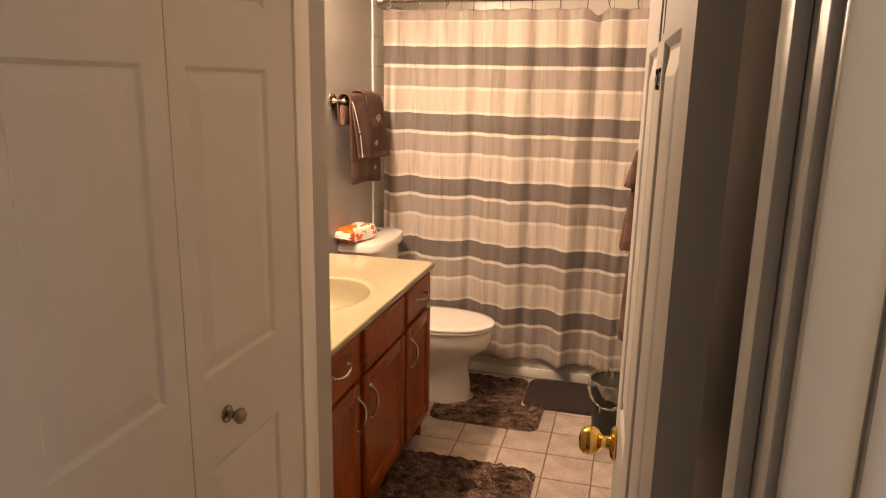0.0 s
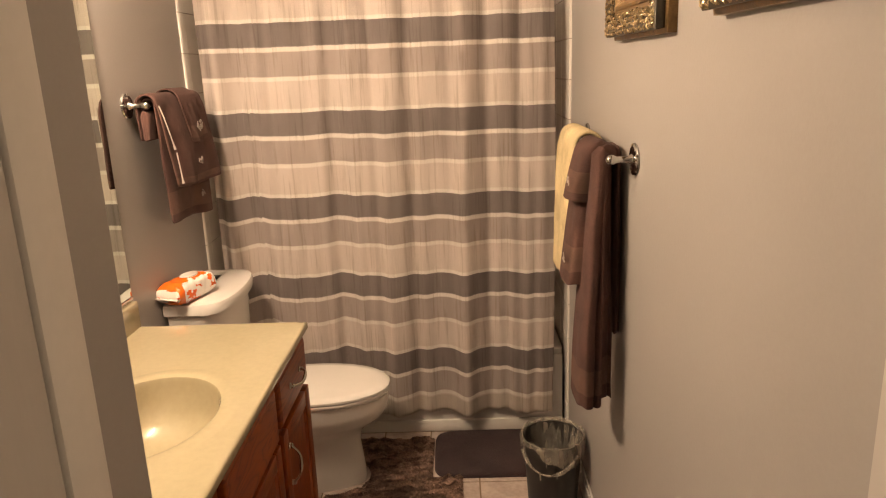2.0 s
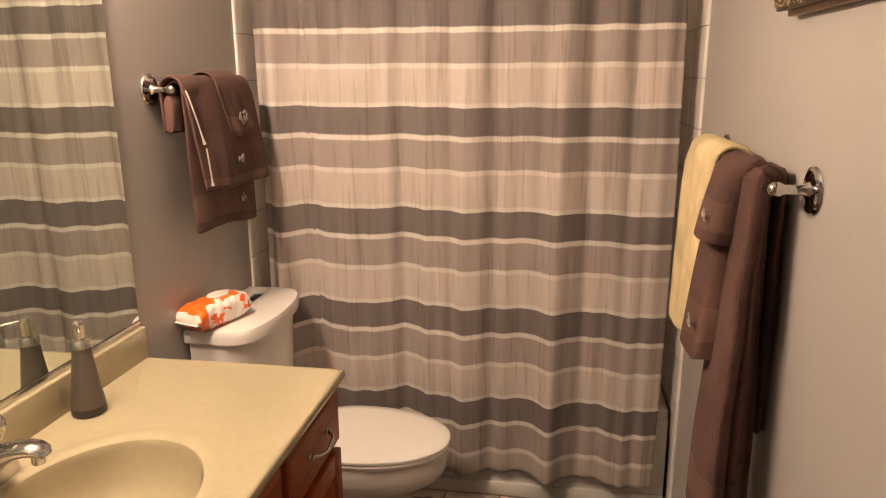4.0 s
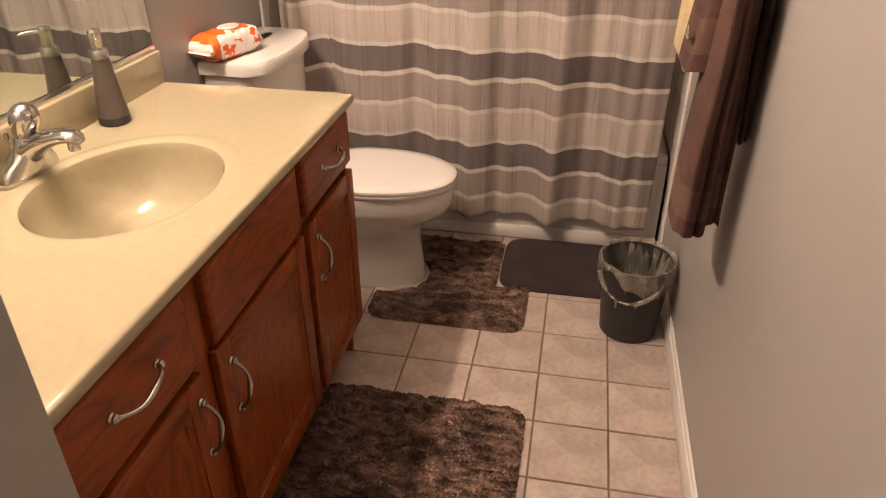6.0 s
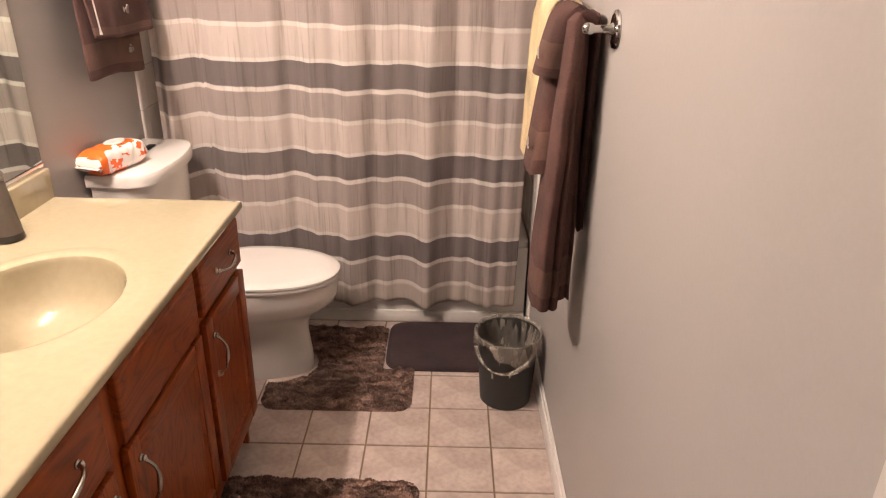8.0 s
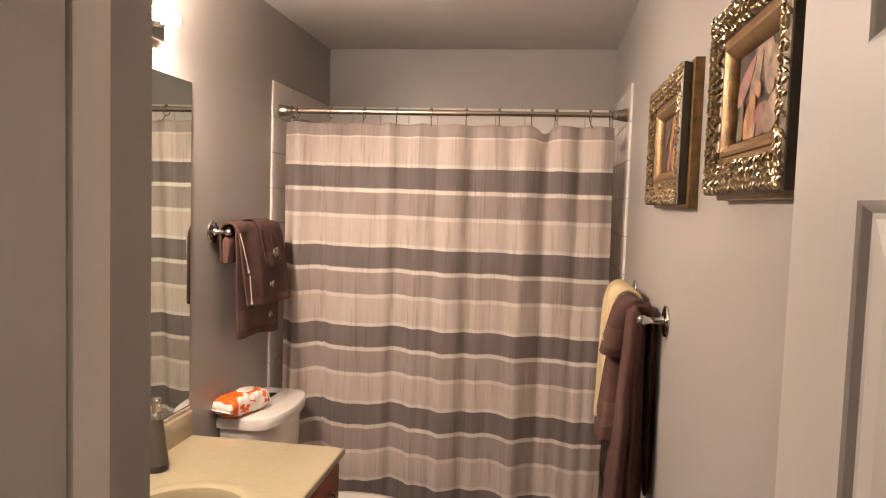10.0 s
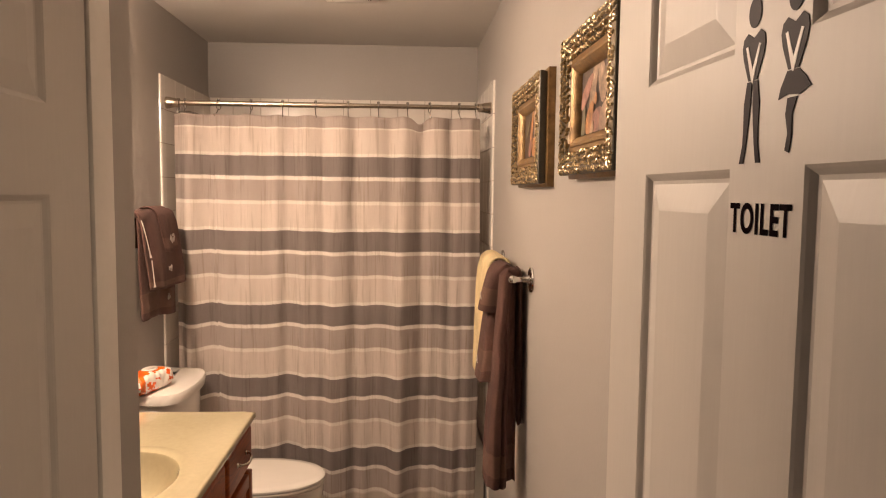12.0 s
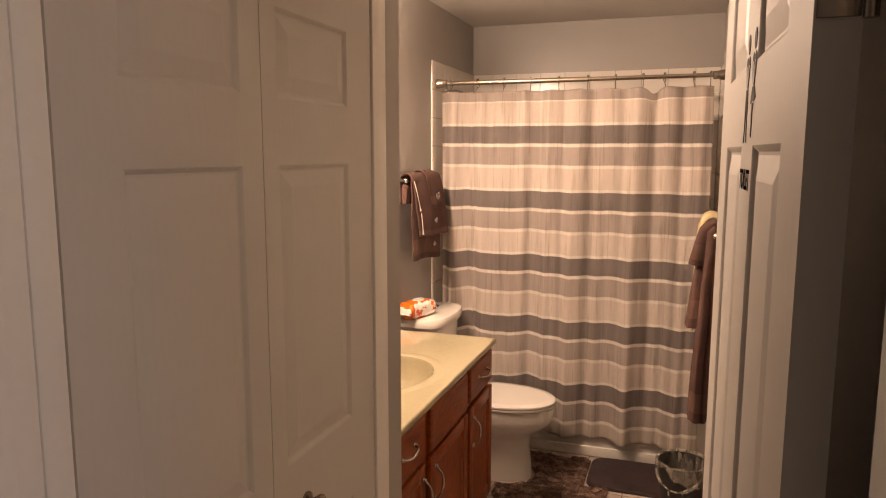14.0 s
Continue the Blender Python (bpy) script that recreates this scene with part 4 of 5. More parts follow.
hook = thing("curtain_ring", "chrome shower curtain ring on the rod", "curtain ring", "rings on the curtain rod", at=(RINGS[0], RY, RZ))
bm = bmesh.new()
pts = [(0, 0.023 * math.cos(a), 0.023 * math.sin(a) - 0.006) for a in [2 * math.pi * k / 28 for k in range(29)]]
tube(pts, 0.0021, 8, bm)
part("ring", bm, CHROME, hook)
part("roller", lathe([(0.004, -0.006), (0.005, -0.004), (0.005, 0.004), (0.004, 0.006)], 12, Matrix.Translation((0, 0.0, 0.0165)) @ lay), CHROME, hook)
part("drop_hook", tube([(0, 0, -0.025), (0, -0.006, -0.032), (0, -0.016, -0.042), (0, -0.028, -0.052), (0, -0.040, -0.060), (0, -0.044, -0.052)], 0.0020, 8), CHROME, hook)
for x in RINGS[1:]:
    copy_thing(hook, Matrix.Translation((x, RY, RZ)) @ Matrix.Rotation(radians(rng.uniform(-14, 14)), 4, "Z"))

shower = thing("shower_fitting", "chrome shower head on a short arm", "shower head", at=(0, 0, 0))
part("arm", tube([(XL + 0.011, 3.95, 2.015), (XL + 0.06, 3.95, 2.018), (XL + 0.10, 3.945, 2.008), (XL + 0.135, 3.94, 1.985)], 0.0095, 12), CHROME, shower)
part("flange", lathe([(0.030, 0), (0.028, 0.006), (0.012, 0.010)], 24, Matrix.Translation((XL + 0.011, 3.95, 2.015)) @ lay), CHROME, shower)
part("head", lathe([(0.012, 0), (0.016, 0.02), (0.034, 0.045), (0.038, 0.055), (0.034, 0.058)], 24, Matrix.Translation((XL + 0.130, 3.94, 1.990)) @ Matrix.Rotation(radians(140), 4, "Y")), CHROME, shower)


# ---- towels ----
def drape(name, material, parent, bx, bz, side, y0, y1, front, back, r=0.016, flare=0.02, ripple=0.006, thick=0.007, seed=1, squeeze=0.0, label="", shift=0.0, lift=0.0, skew=0.0):
    """A cloth hung over a bar along y at (bx, bz). side: -1 or 1, the way its front faces in x."""
    bm = bmesh.new()
    ny = 22
    path = [(1, front * (1 - k / 26)) for k in range(26)] + [(math.cos(math.pi * k / 10), None) for k in range(11)] + [(-1, back * (k + 1) / 22) for k in range(22)]
    rows = []
    for s, d in path:
        row = []
        for j in range(ny + 1):
            v = j / ny
            deep = d if d is not None else 0.0
            f = deep / max(front, back)
            y = y0 + (y1 - y0) * (v + squeeze * f * (0.5 - v)) + shift * f
            w = ripple * (0.3 + f) * math.sin(v * 9 + seed * 1.7 + 2.2 * f) + ripple * 0.5 * math.sin(v * 19 + seed)
            w += 0.004 * noise.noise(Vector((v * 3 + seed, deep * 7, s)))
            if d is None:
                x = bx + side * (r + thick) * s
                z = bz + (r + thick) * math.sqrt(max(0, 1 - s * s)) + lift
            else:
                x = bx + side * s * (r + thick) + side * (flare * min(1.0, deep / front) ** 0.65 if s > 0 else -flare * 0.1 * f) + side * w * (1 if s > 0 else 0.3)
                z = bz - deep + 0.005 * math.sin(v * 5 + seed) * f + skew * (v - 0.5) * f + lift
            row.append(bm.verts.new((x, y, z)))
        rows.append(row)
    for a, b in zip(rows, rows[1:]):
        for j in range(ny):
            bm.faces.new((a[j], a[j + 1], b[j + 1], b[j]))
    ob = part(name, bm, material, parent, label)
    so = ob.modifiers.new("thickness", "SOLIDIFY")
    so.thickness, so.offset = thick, 0.0
    be = ob.modifiers.new("soft", "SUBSURF")
    be.levels = be.render_levels = 1
    return ob


def banded(ob, z0, z1, m, n=22):
    """A woven band between two heights, in a second material; n: faces in a row of the cloth."""
    me = ob.data
    me.materials.append(m)
    polys = list(me.polygons)
    for k in range(0, len(polys) - n + 1, n):
        if z0 < sum(p.center.z for p in polys[k:k + n]) / n < z1:
            for p in polys[k:k + n]:
                p.material_index = 1


def sprig(parent, x, y, z, side, size=0.02, seed=0):
    """A little embroidered sprig: a stem and petals."""
    r = random.Random(seed)
    bm = bmesh.new()
    for k in range(13):
        a, d = r.uniform(0, 6.28), size * r.uniform(0.1, 1.0)
        cy_, cz_ = y + d * math.cos(a), z + 0.7 * d * math.sin(a)
        t = r.uniform(0, 3.14)
        l, w = size * 0.34, size * 0.085
        vs = []
        for q in range(8):
            b = 2 * math.pi * q / 8
            u, v = l * math.cos(b), w * math.sin(b)
            vs.append((cy_ + u * math.cos(t) - v * math.sin(t), cz_ + u * math.sin(t) + v * math.cos(t)))
        slab(vs, x, x + side * 0.0025, bm)
    return part("embroidery", bm, STITCH, parent, "pale embroidered sprig")


def towel_bar(at_x, side, y0, y1, z, label):
    t = thing("towel_bar", label, "towel bar")
    lean = Matrix.Rotation(radians(90 * side), 4, "Y")
    for y in (y0, y1):
        part("post", lathe([(0.040, 0.0005), (0.042, 0.004), (0.040, 0.008), (0.033, 0.010), (0.030, 0.008), (0.014, 0.011), (0.0095, 0.020), (0.0080, 0.042), (0.0085, 0.050), (0.0125, 0.057), (0.0130, 0.064), (0.0118, 0.071), (0.008, 0.075), (0.003, 0.077)], 28,
                           Matrix.Translation((at_x, y, z)) @ lean), CHROME, t)
    part("bar", lathe([(0.0072, 0), (0.0072, y1 - y0)], 20, Matrix.Translation((at_x + side * 0.064, y0, z)) @ Matrix.Rotation(radians(-90), 4, "X")), CHROME, t)
    return t


towel_bar(XR, -1, 2.690, 3.345, 1.372, "chrome towel bar on the grey wall")
towel_bar(XL, 1, 3.180, 3.625, 1.533, "chrome towel bar above the toilet")
BX, BZ = XR - 0.064, 1.372
yt = thing("hand_towel", "pale yellow terry towel hung on a towel bar", "towel")
drape("cloth", YELLOW, yt, BX, BZ, -1, 2.99, 3.285, 0.430, 0.40, 0.027, 0.018, 0.007, 0.012, 3, lift=0.004, squeeze=0.08)


def bundle(parent, material, levels, seed):
    """A towel gathered over the bar: upright folds, closed all round. levels: z, centre x, centre y, half depth, half width."""
    rings, n = [], 72
    for z, cx_, cy_, hx_, hy_ in levels:
        f = min(1.0, (levels[0][0] - z) / 0.5)
        ring = []
        for k in range(n):
            a = 2 * math.pi * k / n
            c, s = math.cos(a), math.sin(a)
            r = 1 + f * (-0.22 * math.exp(-((a - 4.95) / 0.20) ** 2) + 0.06 * math.sin(3 * a + seed) + 0.035 * math.sin(6 * a + 2 * seed + 1.5 * z))
            px, py = hx_ * r * math.copysign(abs(c) ** 0.55, c), hy_ * r * math.copysign(abs(s) ** 0.55, s)
            w = 0.005 * noise.noise(Vector((px * 20, py * 20, z * 6 + seed)))
            ring.append(Vector((min(cx_ + px + w, XR - 0.004), cy_ + py + w, z + 0.006 * f * math.sin(3 * a + seed))))
        rings.append(ring)
    return part("cloth", loft(rings), material, parent)


def hung(z0, z1, top, bottom, n=30, arch=0.03):
    """Levels for a bundle; top and bottom: front x, back x, near y, far y."""
    out = []
    for k in range(n):
        q = k / (n - 1)
        z = z0 + (z1 - z0) * q
        f0, b0, n0, r0 = (u + (v - u) * q ** 0.8 for u, v in zip(top, bottom))
        g = min(1.0, math.sqrt(max(0.004, 1 - (1 - min(1.0, (z0 - z) / arch)) ** 2)))
        out.append((z, (f0 + b0) / 2, (n0 + r0) / 2, (b0 - f0) / 2 * g, (r0 - n0) / 2 * (0.94 + 0.06 * g)))
    return out


bt = thing("bath_towel", "brown terry bath towel hung in folds on a towel bar", "towel")
o = bundle(bt, BROWN, hung(1.398, 0.668, (BX - 0.028, BX + 0.012, 2.738, 2.900), (BX - 0.072, BX - 0.002, 2.706, 2.880), 40, 0.02), 2)
o.name = "front_fold"
banded(o, 0.705, 0.785, BAND, 72)
o = bundle(bt, BROWN, hung(1.394, 0.676, (BX + 0.006, BX + 0.028, 2.800, 2.900), (BX - 0.012, BX + 0.036, 2.752, 2.880), 36, 0.02), 6)
o.name = "middle_fold"
banded(o, 0.712, 0.790, BAND, 72)
o = bundle(bt, BROWN, hung(1.396, 0.860, (BX + 0.034, BX + 0.052, 2.785, 2.900), (BX + 0.042, BX + 0.060, 2.795, 2.890), 30, 0.02), 5)
o.name = "back_fold"
o = bundle(bt, BROWN, hung(1.402, 1.350, (BX - 0.028, BX + 0.050, 2.775, 2.900), (BX - 0.030, BX + 0.054, 2.785, 2.895), 12, 0.03), 4)
o.name = "top_fold"
ht = thing("hand_towel", "brown terry hand towel laid over a bath towel", "towel")
o = bundle(ht, BROWN, hung(1.404, 1.000, (BX - 0.036, BX + 0.030, 2.805, 2.985), (BX - 0.092, BX + 0.020, 2.812, 2.975), 34, 0.035), 7)
banded(o, 1.035, 1.105, BAND, 72)
sprig(ht, BX - 0.092, 2.85, 1.075, -1, 0.022, 4)
wc = thing("wash_cloth", "small brown wash cloth folded over a hand towel", "towel")
o = bundle(wc, BROWN, hung(1.412, 1.248, (BX - 0.044, BX + 0.036, 2.785, 2.965), (BX - 0.088, BX + 0.034, 2.790, 2.960), 24, 0.04), 9)
banded(o, 1.268, 1.325, BAND, 72)
sprig(wc, BX - 0.086, 2.82, 1.300, -1, 0.016, 5)

LX, LZ = XL + 0.064, 1.533
lh = thing("hand_towel", "brown terry hand towel with woven band on a towel bar", "towel")
o = drape("cloth", BROWN, lh, LX, LZ, 1, 3.195, 3.575, 0.405, 0.12, 0.012, 0.012, 0.005, 0.008, 6, skew=-0.022)
banded(o, 1.160, 1.245, BAND)
lt = thing("bath_towel", "brown terry towel hung on the bar above the toilet", "towel")
o = drape("cloth", BROWN, lt, LX, LZ, 1, 3.175, 3.590, 0.285, 0.12, 0.024, 0.028, 0.006, 0.009, 2, skew=-0.012, shift=0.03, squeeze=0.04)
banded(o, 1.262, 1.285, BAND)
o = bundle(lt, BROWN, hung(1.516, 1.425, (LX - 0.028, LX + 0.014, 3.172, 3.235), (LX - 0.014, LX + 0.010, 3.160, 3.215), 18, 0.03), 3)
o.name = "tucked_corner"
for z0, z1, ya, yb in ((1.530, 1.386, 3.178, 3.222), (1.374, 1.270, 3.228, 3.232)):
    line = []
    for k in range(9):
        z = z0 + (z1 - z0) * k / 8
        line.append((LX + 0.041 + 0.030 * min(1.0, (LZ - z) / 0.285) ** 0.65, ya + (yb - ya) * k / 8, z))
    part("piping", tube(line, [0.0022] * 7 + [0.0026, 0.0046], 8), STITCH, lt, "pale stitched edge cord")
lw = thing("wash_cloth", "small brown wash cloth with pale embroidery", "towel")
o = drape("cloth", BROWN, lw, LX, LZ, 1, 3.345, 3.500, 0.142, 0.10, 0.040, 0.012, 0.003, 0.006, 9, shift=0.055)
banded(o, 1.405, 1.450, BAND)
sprig(lw, LX + 0.0605, 3.475, 1.440, 1, 0.032, 8)
sprig(lt, LX + 0.0640, 3.440, 1.325, 1, 0.026, 9)
sprig(lh, LX + 0.0380, 3.480, 1.195, 1, 0.020, 10)


# ---- pictures ----
def picture(y0, y1, z0, z1, petals, seed, label):
    t = thing("framed_picture", label, "picture", "pictures on the grey wall")
    xb, xm, xf = XR - 0.0005, XR - 0.020, XR - 0.046
    r = random.Random(seed)

    def ringed(x_in, stops, m, name, lab=""):
        rings = [[Vector((x, y, z)) for y, z in ((y0 + i, z0 + i), (y1 - i, z0 + i), (y1 - i, z1 - i), (y0 + i, z1 - i))] for i, x in stops]
        return part(name, loft(rings, cap=(False, False)), m, t, lab)

    ringed(0, [(-0.008, xb), (-0.008, xm), (-0.002, xm - 0.003), (0.004, xm - 0.003)], GILTB, "back_moulding", "worn gold back edge")
    ringed(0, [(0.003, xm - 0.003), (0.0, xf + 0.010), (0.0, xf + 0.004), (0.002, xf + 0.002)], GILTD, "frame_side", "dark frame side")
    ringed(0, [(0.002, xf + 0.002), (0.010, xf - 0.003), (0.026, xf), (0.048, xf + 0.008), (0.052, xf + 0.012)], GILTM, "frame", "dark gilt moulded frame")
    ringed(0, [(0.052, xf + 0.012), (0.062, xf + 0.014), (0.064, xf + 0.010), (0.070, xf + 0.009), (0.076, xf + 0.013), (0.084, xf + 0.022), (0.086, xf + 0.030)], GILTB, "inner_moulding", "narrow gold inner edge")
    # carved leaves round the moulding
    bm = bmesh.new()
    w, h = y1 - y0, z1 - z0
    total = 2 * (w + h)
    steps = int(total / 0.013)
    for k in range(steps * 4):
        s = total * (k / 4 + r.uniform(-0.4, 0.4)) / steps
        i = 0.008 + 0.0125 * (k % 4) + r.uniform(-0.003, 0.003)
        if s < w:
            y, z, a = y0 + s, z0 + i, 0.0
        elif s < w + h:
            y, z, a = y1 - i, z0 + s - w, 1.57
        elif s < 2 * w + h:
            y, z, a = y1 - (s - w - h), z1 - i, 3.14
        else:
            y, z, a = y0 + i, z1 - (s - 2 * w - h), 4.71
        y, z = min(max(y, y0 + 0.008), y1 - 0.008), min(max(z, z0 + 0.008), z1 - 0.008)
        m = Matrix.Translation((xf + 0.0005 + (0.0, -0.001, 0.001, 0.006)[k % 4], y, z)) @ Matrix.Rotation(a + r.choice((-0.8, 0.8, 0.2)) + r.uniform(-0.3, 0.3), 4, "X") @ Matrix.Diagonal((0.0056, r.uniform(0.006, 0.011), r.uniform(0.0028, 0.0042), 1))
        bmesh.ops.create_icosphere(bm, subdivisions=1, radius=1, matrix=m)
    tagged(part("carving", bm, GILT, t, "raised gilt leaf carving"), kind="stuff")
    part("picture_sheet", box(xf + 0.030, xf + 0.034, y0 + 0.08, y1 - 0.08, z0 + 0.08, z1 - 0.08), CANVAS, t, "dark painted ground")
    cy_, cz_ = (y0 + y1) / 2, (z0 + z1) / 2
    for n, (dy, dz, ly, lz, turn, m) in enumerate(petals):
        dy, dz, ly, lz = dy * 0.8, dz * 0.8, ly * 0.62, lz * 0.72
        pts = []
        for q in range(18):
            b = 2 * math.pi * q / 18
            u, v = ly * math.cos(b) * (1 - 0.25 * math.sin(b)), lz * math.sin(b)
            c, s = math.cos(turn), math.sin(turn)
            yy, zz = cy_ + dy + u * c - v * s, cz_ + dz + u * s + v * c
            pts.append((min(max(yy, y0 + 0.087), y1 - 0.087), min(max(zz, z0 + 0.087), z1 - 0.087)))
        part("painted_petal", slab(pts, xf + 0.0297 - 0.0004 * n, xf + 0.0293 - 0.0004 * n), m, t)
    return t


picture(1.700, 2.125, 1.690, 2.000, [(0.03, 0.05, 0.035, 0.10, 0.4, PETALA), (-0.04, 0.06, 0.04, 0.09, -0.3, PETALA), (0.10, 0.03, 0.03, 0.08, 1.0, PETALC), (-0.10, 0.03, 0.035, 0.08, -1.0, PETALA), (0.06, -0.05, 0.045, 0.06, 0.5, PETALB), (-0.01, -0.06, 0.045, 0.065, 1.2, PETALC),
        (-0.08, -0.05, 0.04, 0.06, 0.9, PETALA), (0.12, -0.06, 0.025, 0.06, 0.2, LEAFP), (0.0, 0.0, 0.016, 0.018, 0.0, PETALB), (0.03, -0.08, 0.02, 0.03, 0.6, PETALA)], 3,
        "flower painting in an ornate carved gilt frame")
picture(2.400, 2.870, 1.675, 1.985, [(0.03, 0.02, 0.030, 0.10, 0.35, PETALB), (-0.04, 0.03, 0.026, 0.09, -0.2, PETALA), (-0.09, -0.01, 0.026, 0.08, -0.5, PETALB), (0.05, -0.05, 0.035, 0.05, 0.8, PETALC), (-0.02, -0.05, 0.045, 0.04, 0.2, PETALB), (0.09, 0.03, 0.016, 0.06, 0.9, LEAFP)], 8,
        "orange flower painting in a carved gilt frame")

# ---- ceiling vent ----
vent = thing("ceiling_vent", "off-white square exhaust fan grille on the ceiling", "vent")
vx0, vx1, vy0, vy1 = -0.572, -0.346, 3.332, 3.566
vcx, vcy = (vx0 + vx1) / 2, (vy0 + vy1) / 2
part("cover", loft([[Vector((x, y, z)) for x, y in ((vx0 + i, vy0 + i), (vx1 - i, vy0 + i), (vx1 - i, vy1 - i), (vx0 + i, vy1 - i))] for i, z in ((0, ZC - 0.0005), (0, ZC - 0.012), (0.006, ZC - 0.017), (0.035, ZC - 0.019))]), WHITE, vent)
for s in (-1, 1):
    for k in range(9):
        x = vcx + s * (0.010 + 0.0088 * k)
        half = 0.008 + 0.0078 * k
        # Dark strip laid on the closed cover as the shade of an opening.
        part("slot", box(x - 0.0022, x + 0.0022, vcy - half, vcy + half, ZC - 0.0205, ZC - 0.0192), DARK, vent, "near-black strip for a slot's shade")

# ---- bin ----
bin_ = thing("waste_bin", "dark grey round waste bin with smoky liner", "waste bin", at=(0.050, 3.276, 0))
part("body", lathe([(0.088, 0.0), (0.092, 0.003), (0.100, 0.12), (0.108, 0.262), (0.112, 0.268), (0.112, 0.272), (0.108, 0.270), (0.098, 0.12), (0.088, 0.008), (0.02, 0.006)], 48), BIN, bin_)
rows = []
for i, (rad, z) in enumerate([(0.085, 0.03), (0.094, 0.12), (0.101, 0.20), (0.106, 0.262), (0.110, 0.279), (0.116, 0.281), (0.1195, 0.272), (0.1205, 0.258), (0.119, 0.240), (0.1175, 0.224)]):
    ring = []
    for k in range(72):
        a = 2 * math.pi * k / 72
        w = 0.0035 * noise.noise(Vector((math.cos(a) * 5, math.sin(a) * 5, z * 14 + 3))) + 0.0016 * math.sin(a * 23 + i)
        low = 0.0
        if i > 6:
            low = (i - 6) * (0.010 * math.sin(a * 2 + 0.6) + 0.008 * noise.noise(Vector((math.cos(a) * 2.2, math.sin(a) * 2.2, 9))))
        rr = rad + w + (0.001 if i < 4 else 0.003)
        ring.append(Vector((rr * math.cos(a), rr * math.sin(a), z + low + 0.003 * math.sin(a * 9 + i))))
    rows.append(ring)
part("liner", loft(rows, cap=(True, False)), BAG, bin_, "smoky translucent plastic liner")
swag, girth = [], []
for k in range(17):
    u = k / 16
    a = 3.45 + 1.95 * u
    swag.append((0.1215 * math.cos(a), 0.1215 * math.sin(a), 0.238 - 0.066 * math.sin(math.pi * u) ** 0.8))
    girth.append(0.0055 + 0.0028 * math.sin(9 * u + 1))
part("liner_swag", tube(swag, girth, 9), BAG, bin_, "loose hanging loop of the liner")
for a, z0, ln in ((4.20, 0.176, 0.030), (4.72, 0.186, 0.028)):
    c, s = math.cos(a), math.sin(a)
    part("liner_tail", tube([(0.121 * c, 0.121 * s, z0), (0.119 * c, 0.119 * s, z0 - ln * 0.5), (0.117 * c, 0.117 * s, z0 - ln)], [0.003, 0.004, 0.003], 8), BAG, bin_)


# ---- rugs ----
def rug(name, label, inside, x0, x1, y0, y1, count, length, seed):
    """A shaggy rug: a low base and a pile of leaning tufts."""
    t = thing(name, label, "rug")
    gen = np.random.default_rng(seed)

    def crown(x, y):
        ridge = noise.noise(Vector((x * 15 + 2 * noise.noise(Vector((x * 9, y * 9, seed))), y * 44, seed + 3)))
        lump = noise.noise(Vector((x * 34, y * 60, seed + 9)))
        edge = max(0.0, min(1.0, inside(x, y) / 0.022)) ** 0.5
        return 0.004 + edge * max(0.002, 0.013 + 0.026 * ridge + 0.008 * lump + 0.004 * noise.noise(Vector((x * 7, y * 9, seed + 5))))

    # base
    bm = bmesh.new()
    n = 120
    vs = {}
    for i in range(n + 1):
        for j in range(n + 1):
            x, y = x0 + (x1 - x0) * i / n, y0 + (y1 - y0) * j / n
            vs[i, j] = (x, y)
    made = {}
    for i in range(n):
        for j in range(n):
            cxx, cyy = (vs[i, j][0] + vs[i + 1, j + 1][0]) / 2, (vs[i, j][1] + vs[i + 1, j + 1][1]) / 2
            if inside(cxx, cyy) > 0.002:
                q = []
                for key in ((i, j), (i + 1, j), (i + 1, j + 1), (i, j + 1)):
                    if key not in made:
                        x, y = vs[key]
                        made[key] = bm.verts.new((x, y, crown(x, y)))
                    q.append(made[key])
                bm.faces.new(q)
    bmesh.ops.extrude_face_region(bm, geom=bm.faces[:])
    bm.verts.ensure_lookup_table()
    for v in bm.verts[:len(made)]:
        v.co.z = 0.0005
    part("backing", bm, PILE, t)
    # tufts: thin leaning blades in clumps
    px, py = gen.uniform(x0, x1, count * 2), gen.uniform(y0, y1, count * 2)
    keep = np.array([inside(a, b) > 0.0 for a, b in zip(px, py)])
    px, py = px[keep][:count], py[keep][:count]
    m = len(px)
    lean = np.array([[noise.noise(Vector((a * 16, b * 38, seed))), noise.noise(Vector((a * 13, b * 44, seed + 7)))] for a, b in zip(px, py)])
    root = np.array([crown(a, b) for a, b in zip(px, py)]) - 0.0015
    ln = length * gen.uniform(0.6, 1.2, m)
    ang = gen.uniform(0, 2 * np.pi, m)
    rim = np.clip(np.array([inside(a, b) for a, b in zip(px, py)]) / 0.02, 0.15, 1.0)
    lean *= rim[:, None]
    wx, wy = 0.0022 * np.cos(ang), 0.0022 * np.sin(ang)
    tip = np.stack([px + ln * (1.0 * lean[:, 0] + gen.normal(0, 0.25, m)), py + ln * (1.3 * lean[:, 1] + gen.normal(0, 0.25, m)), root + ln], 1)
    a = np.stack([px - wx, py - wy, root], 1)
    b = np.stack([px + wx, py + wy, root], 1)
    c = tip + np.stack([wx * 0.8, wy * 0.8, -0.001 * np.ones(m)], 1)
    d = tip - np.stack([wx * 0.8, wy * 0.8, 0 * wx], 1)
    verts = np.concatenate([a, b, c, d], 1).reshape(-1, 3)
    idx = np.arange(4 * m).reshape(-1, 4)
    me = bpy.data.meshes.new("pile")
    me.from_pydata(verts.tolist(), [], idx.tolist())
    me.polygons.foreach_set("use_smooth", [True] * m)
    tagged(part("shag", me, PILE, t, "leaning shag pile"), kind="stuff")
    return t


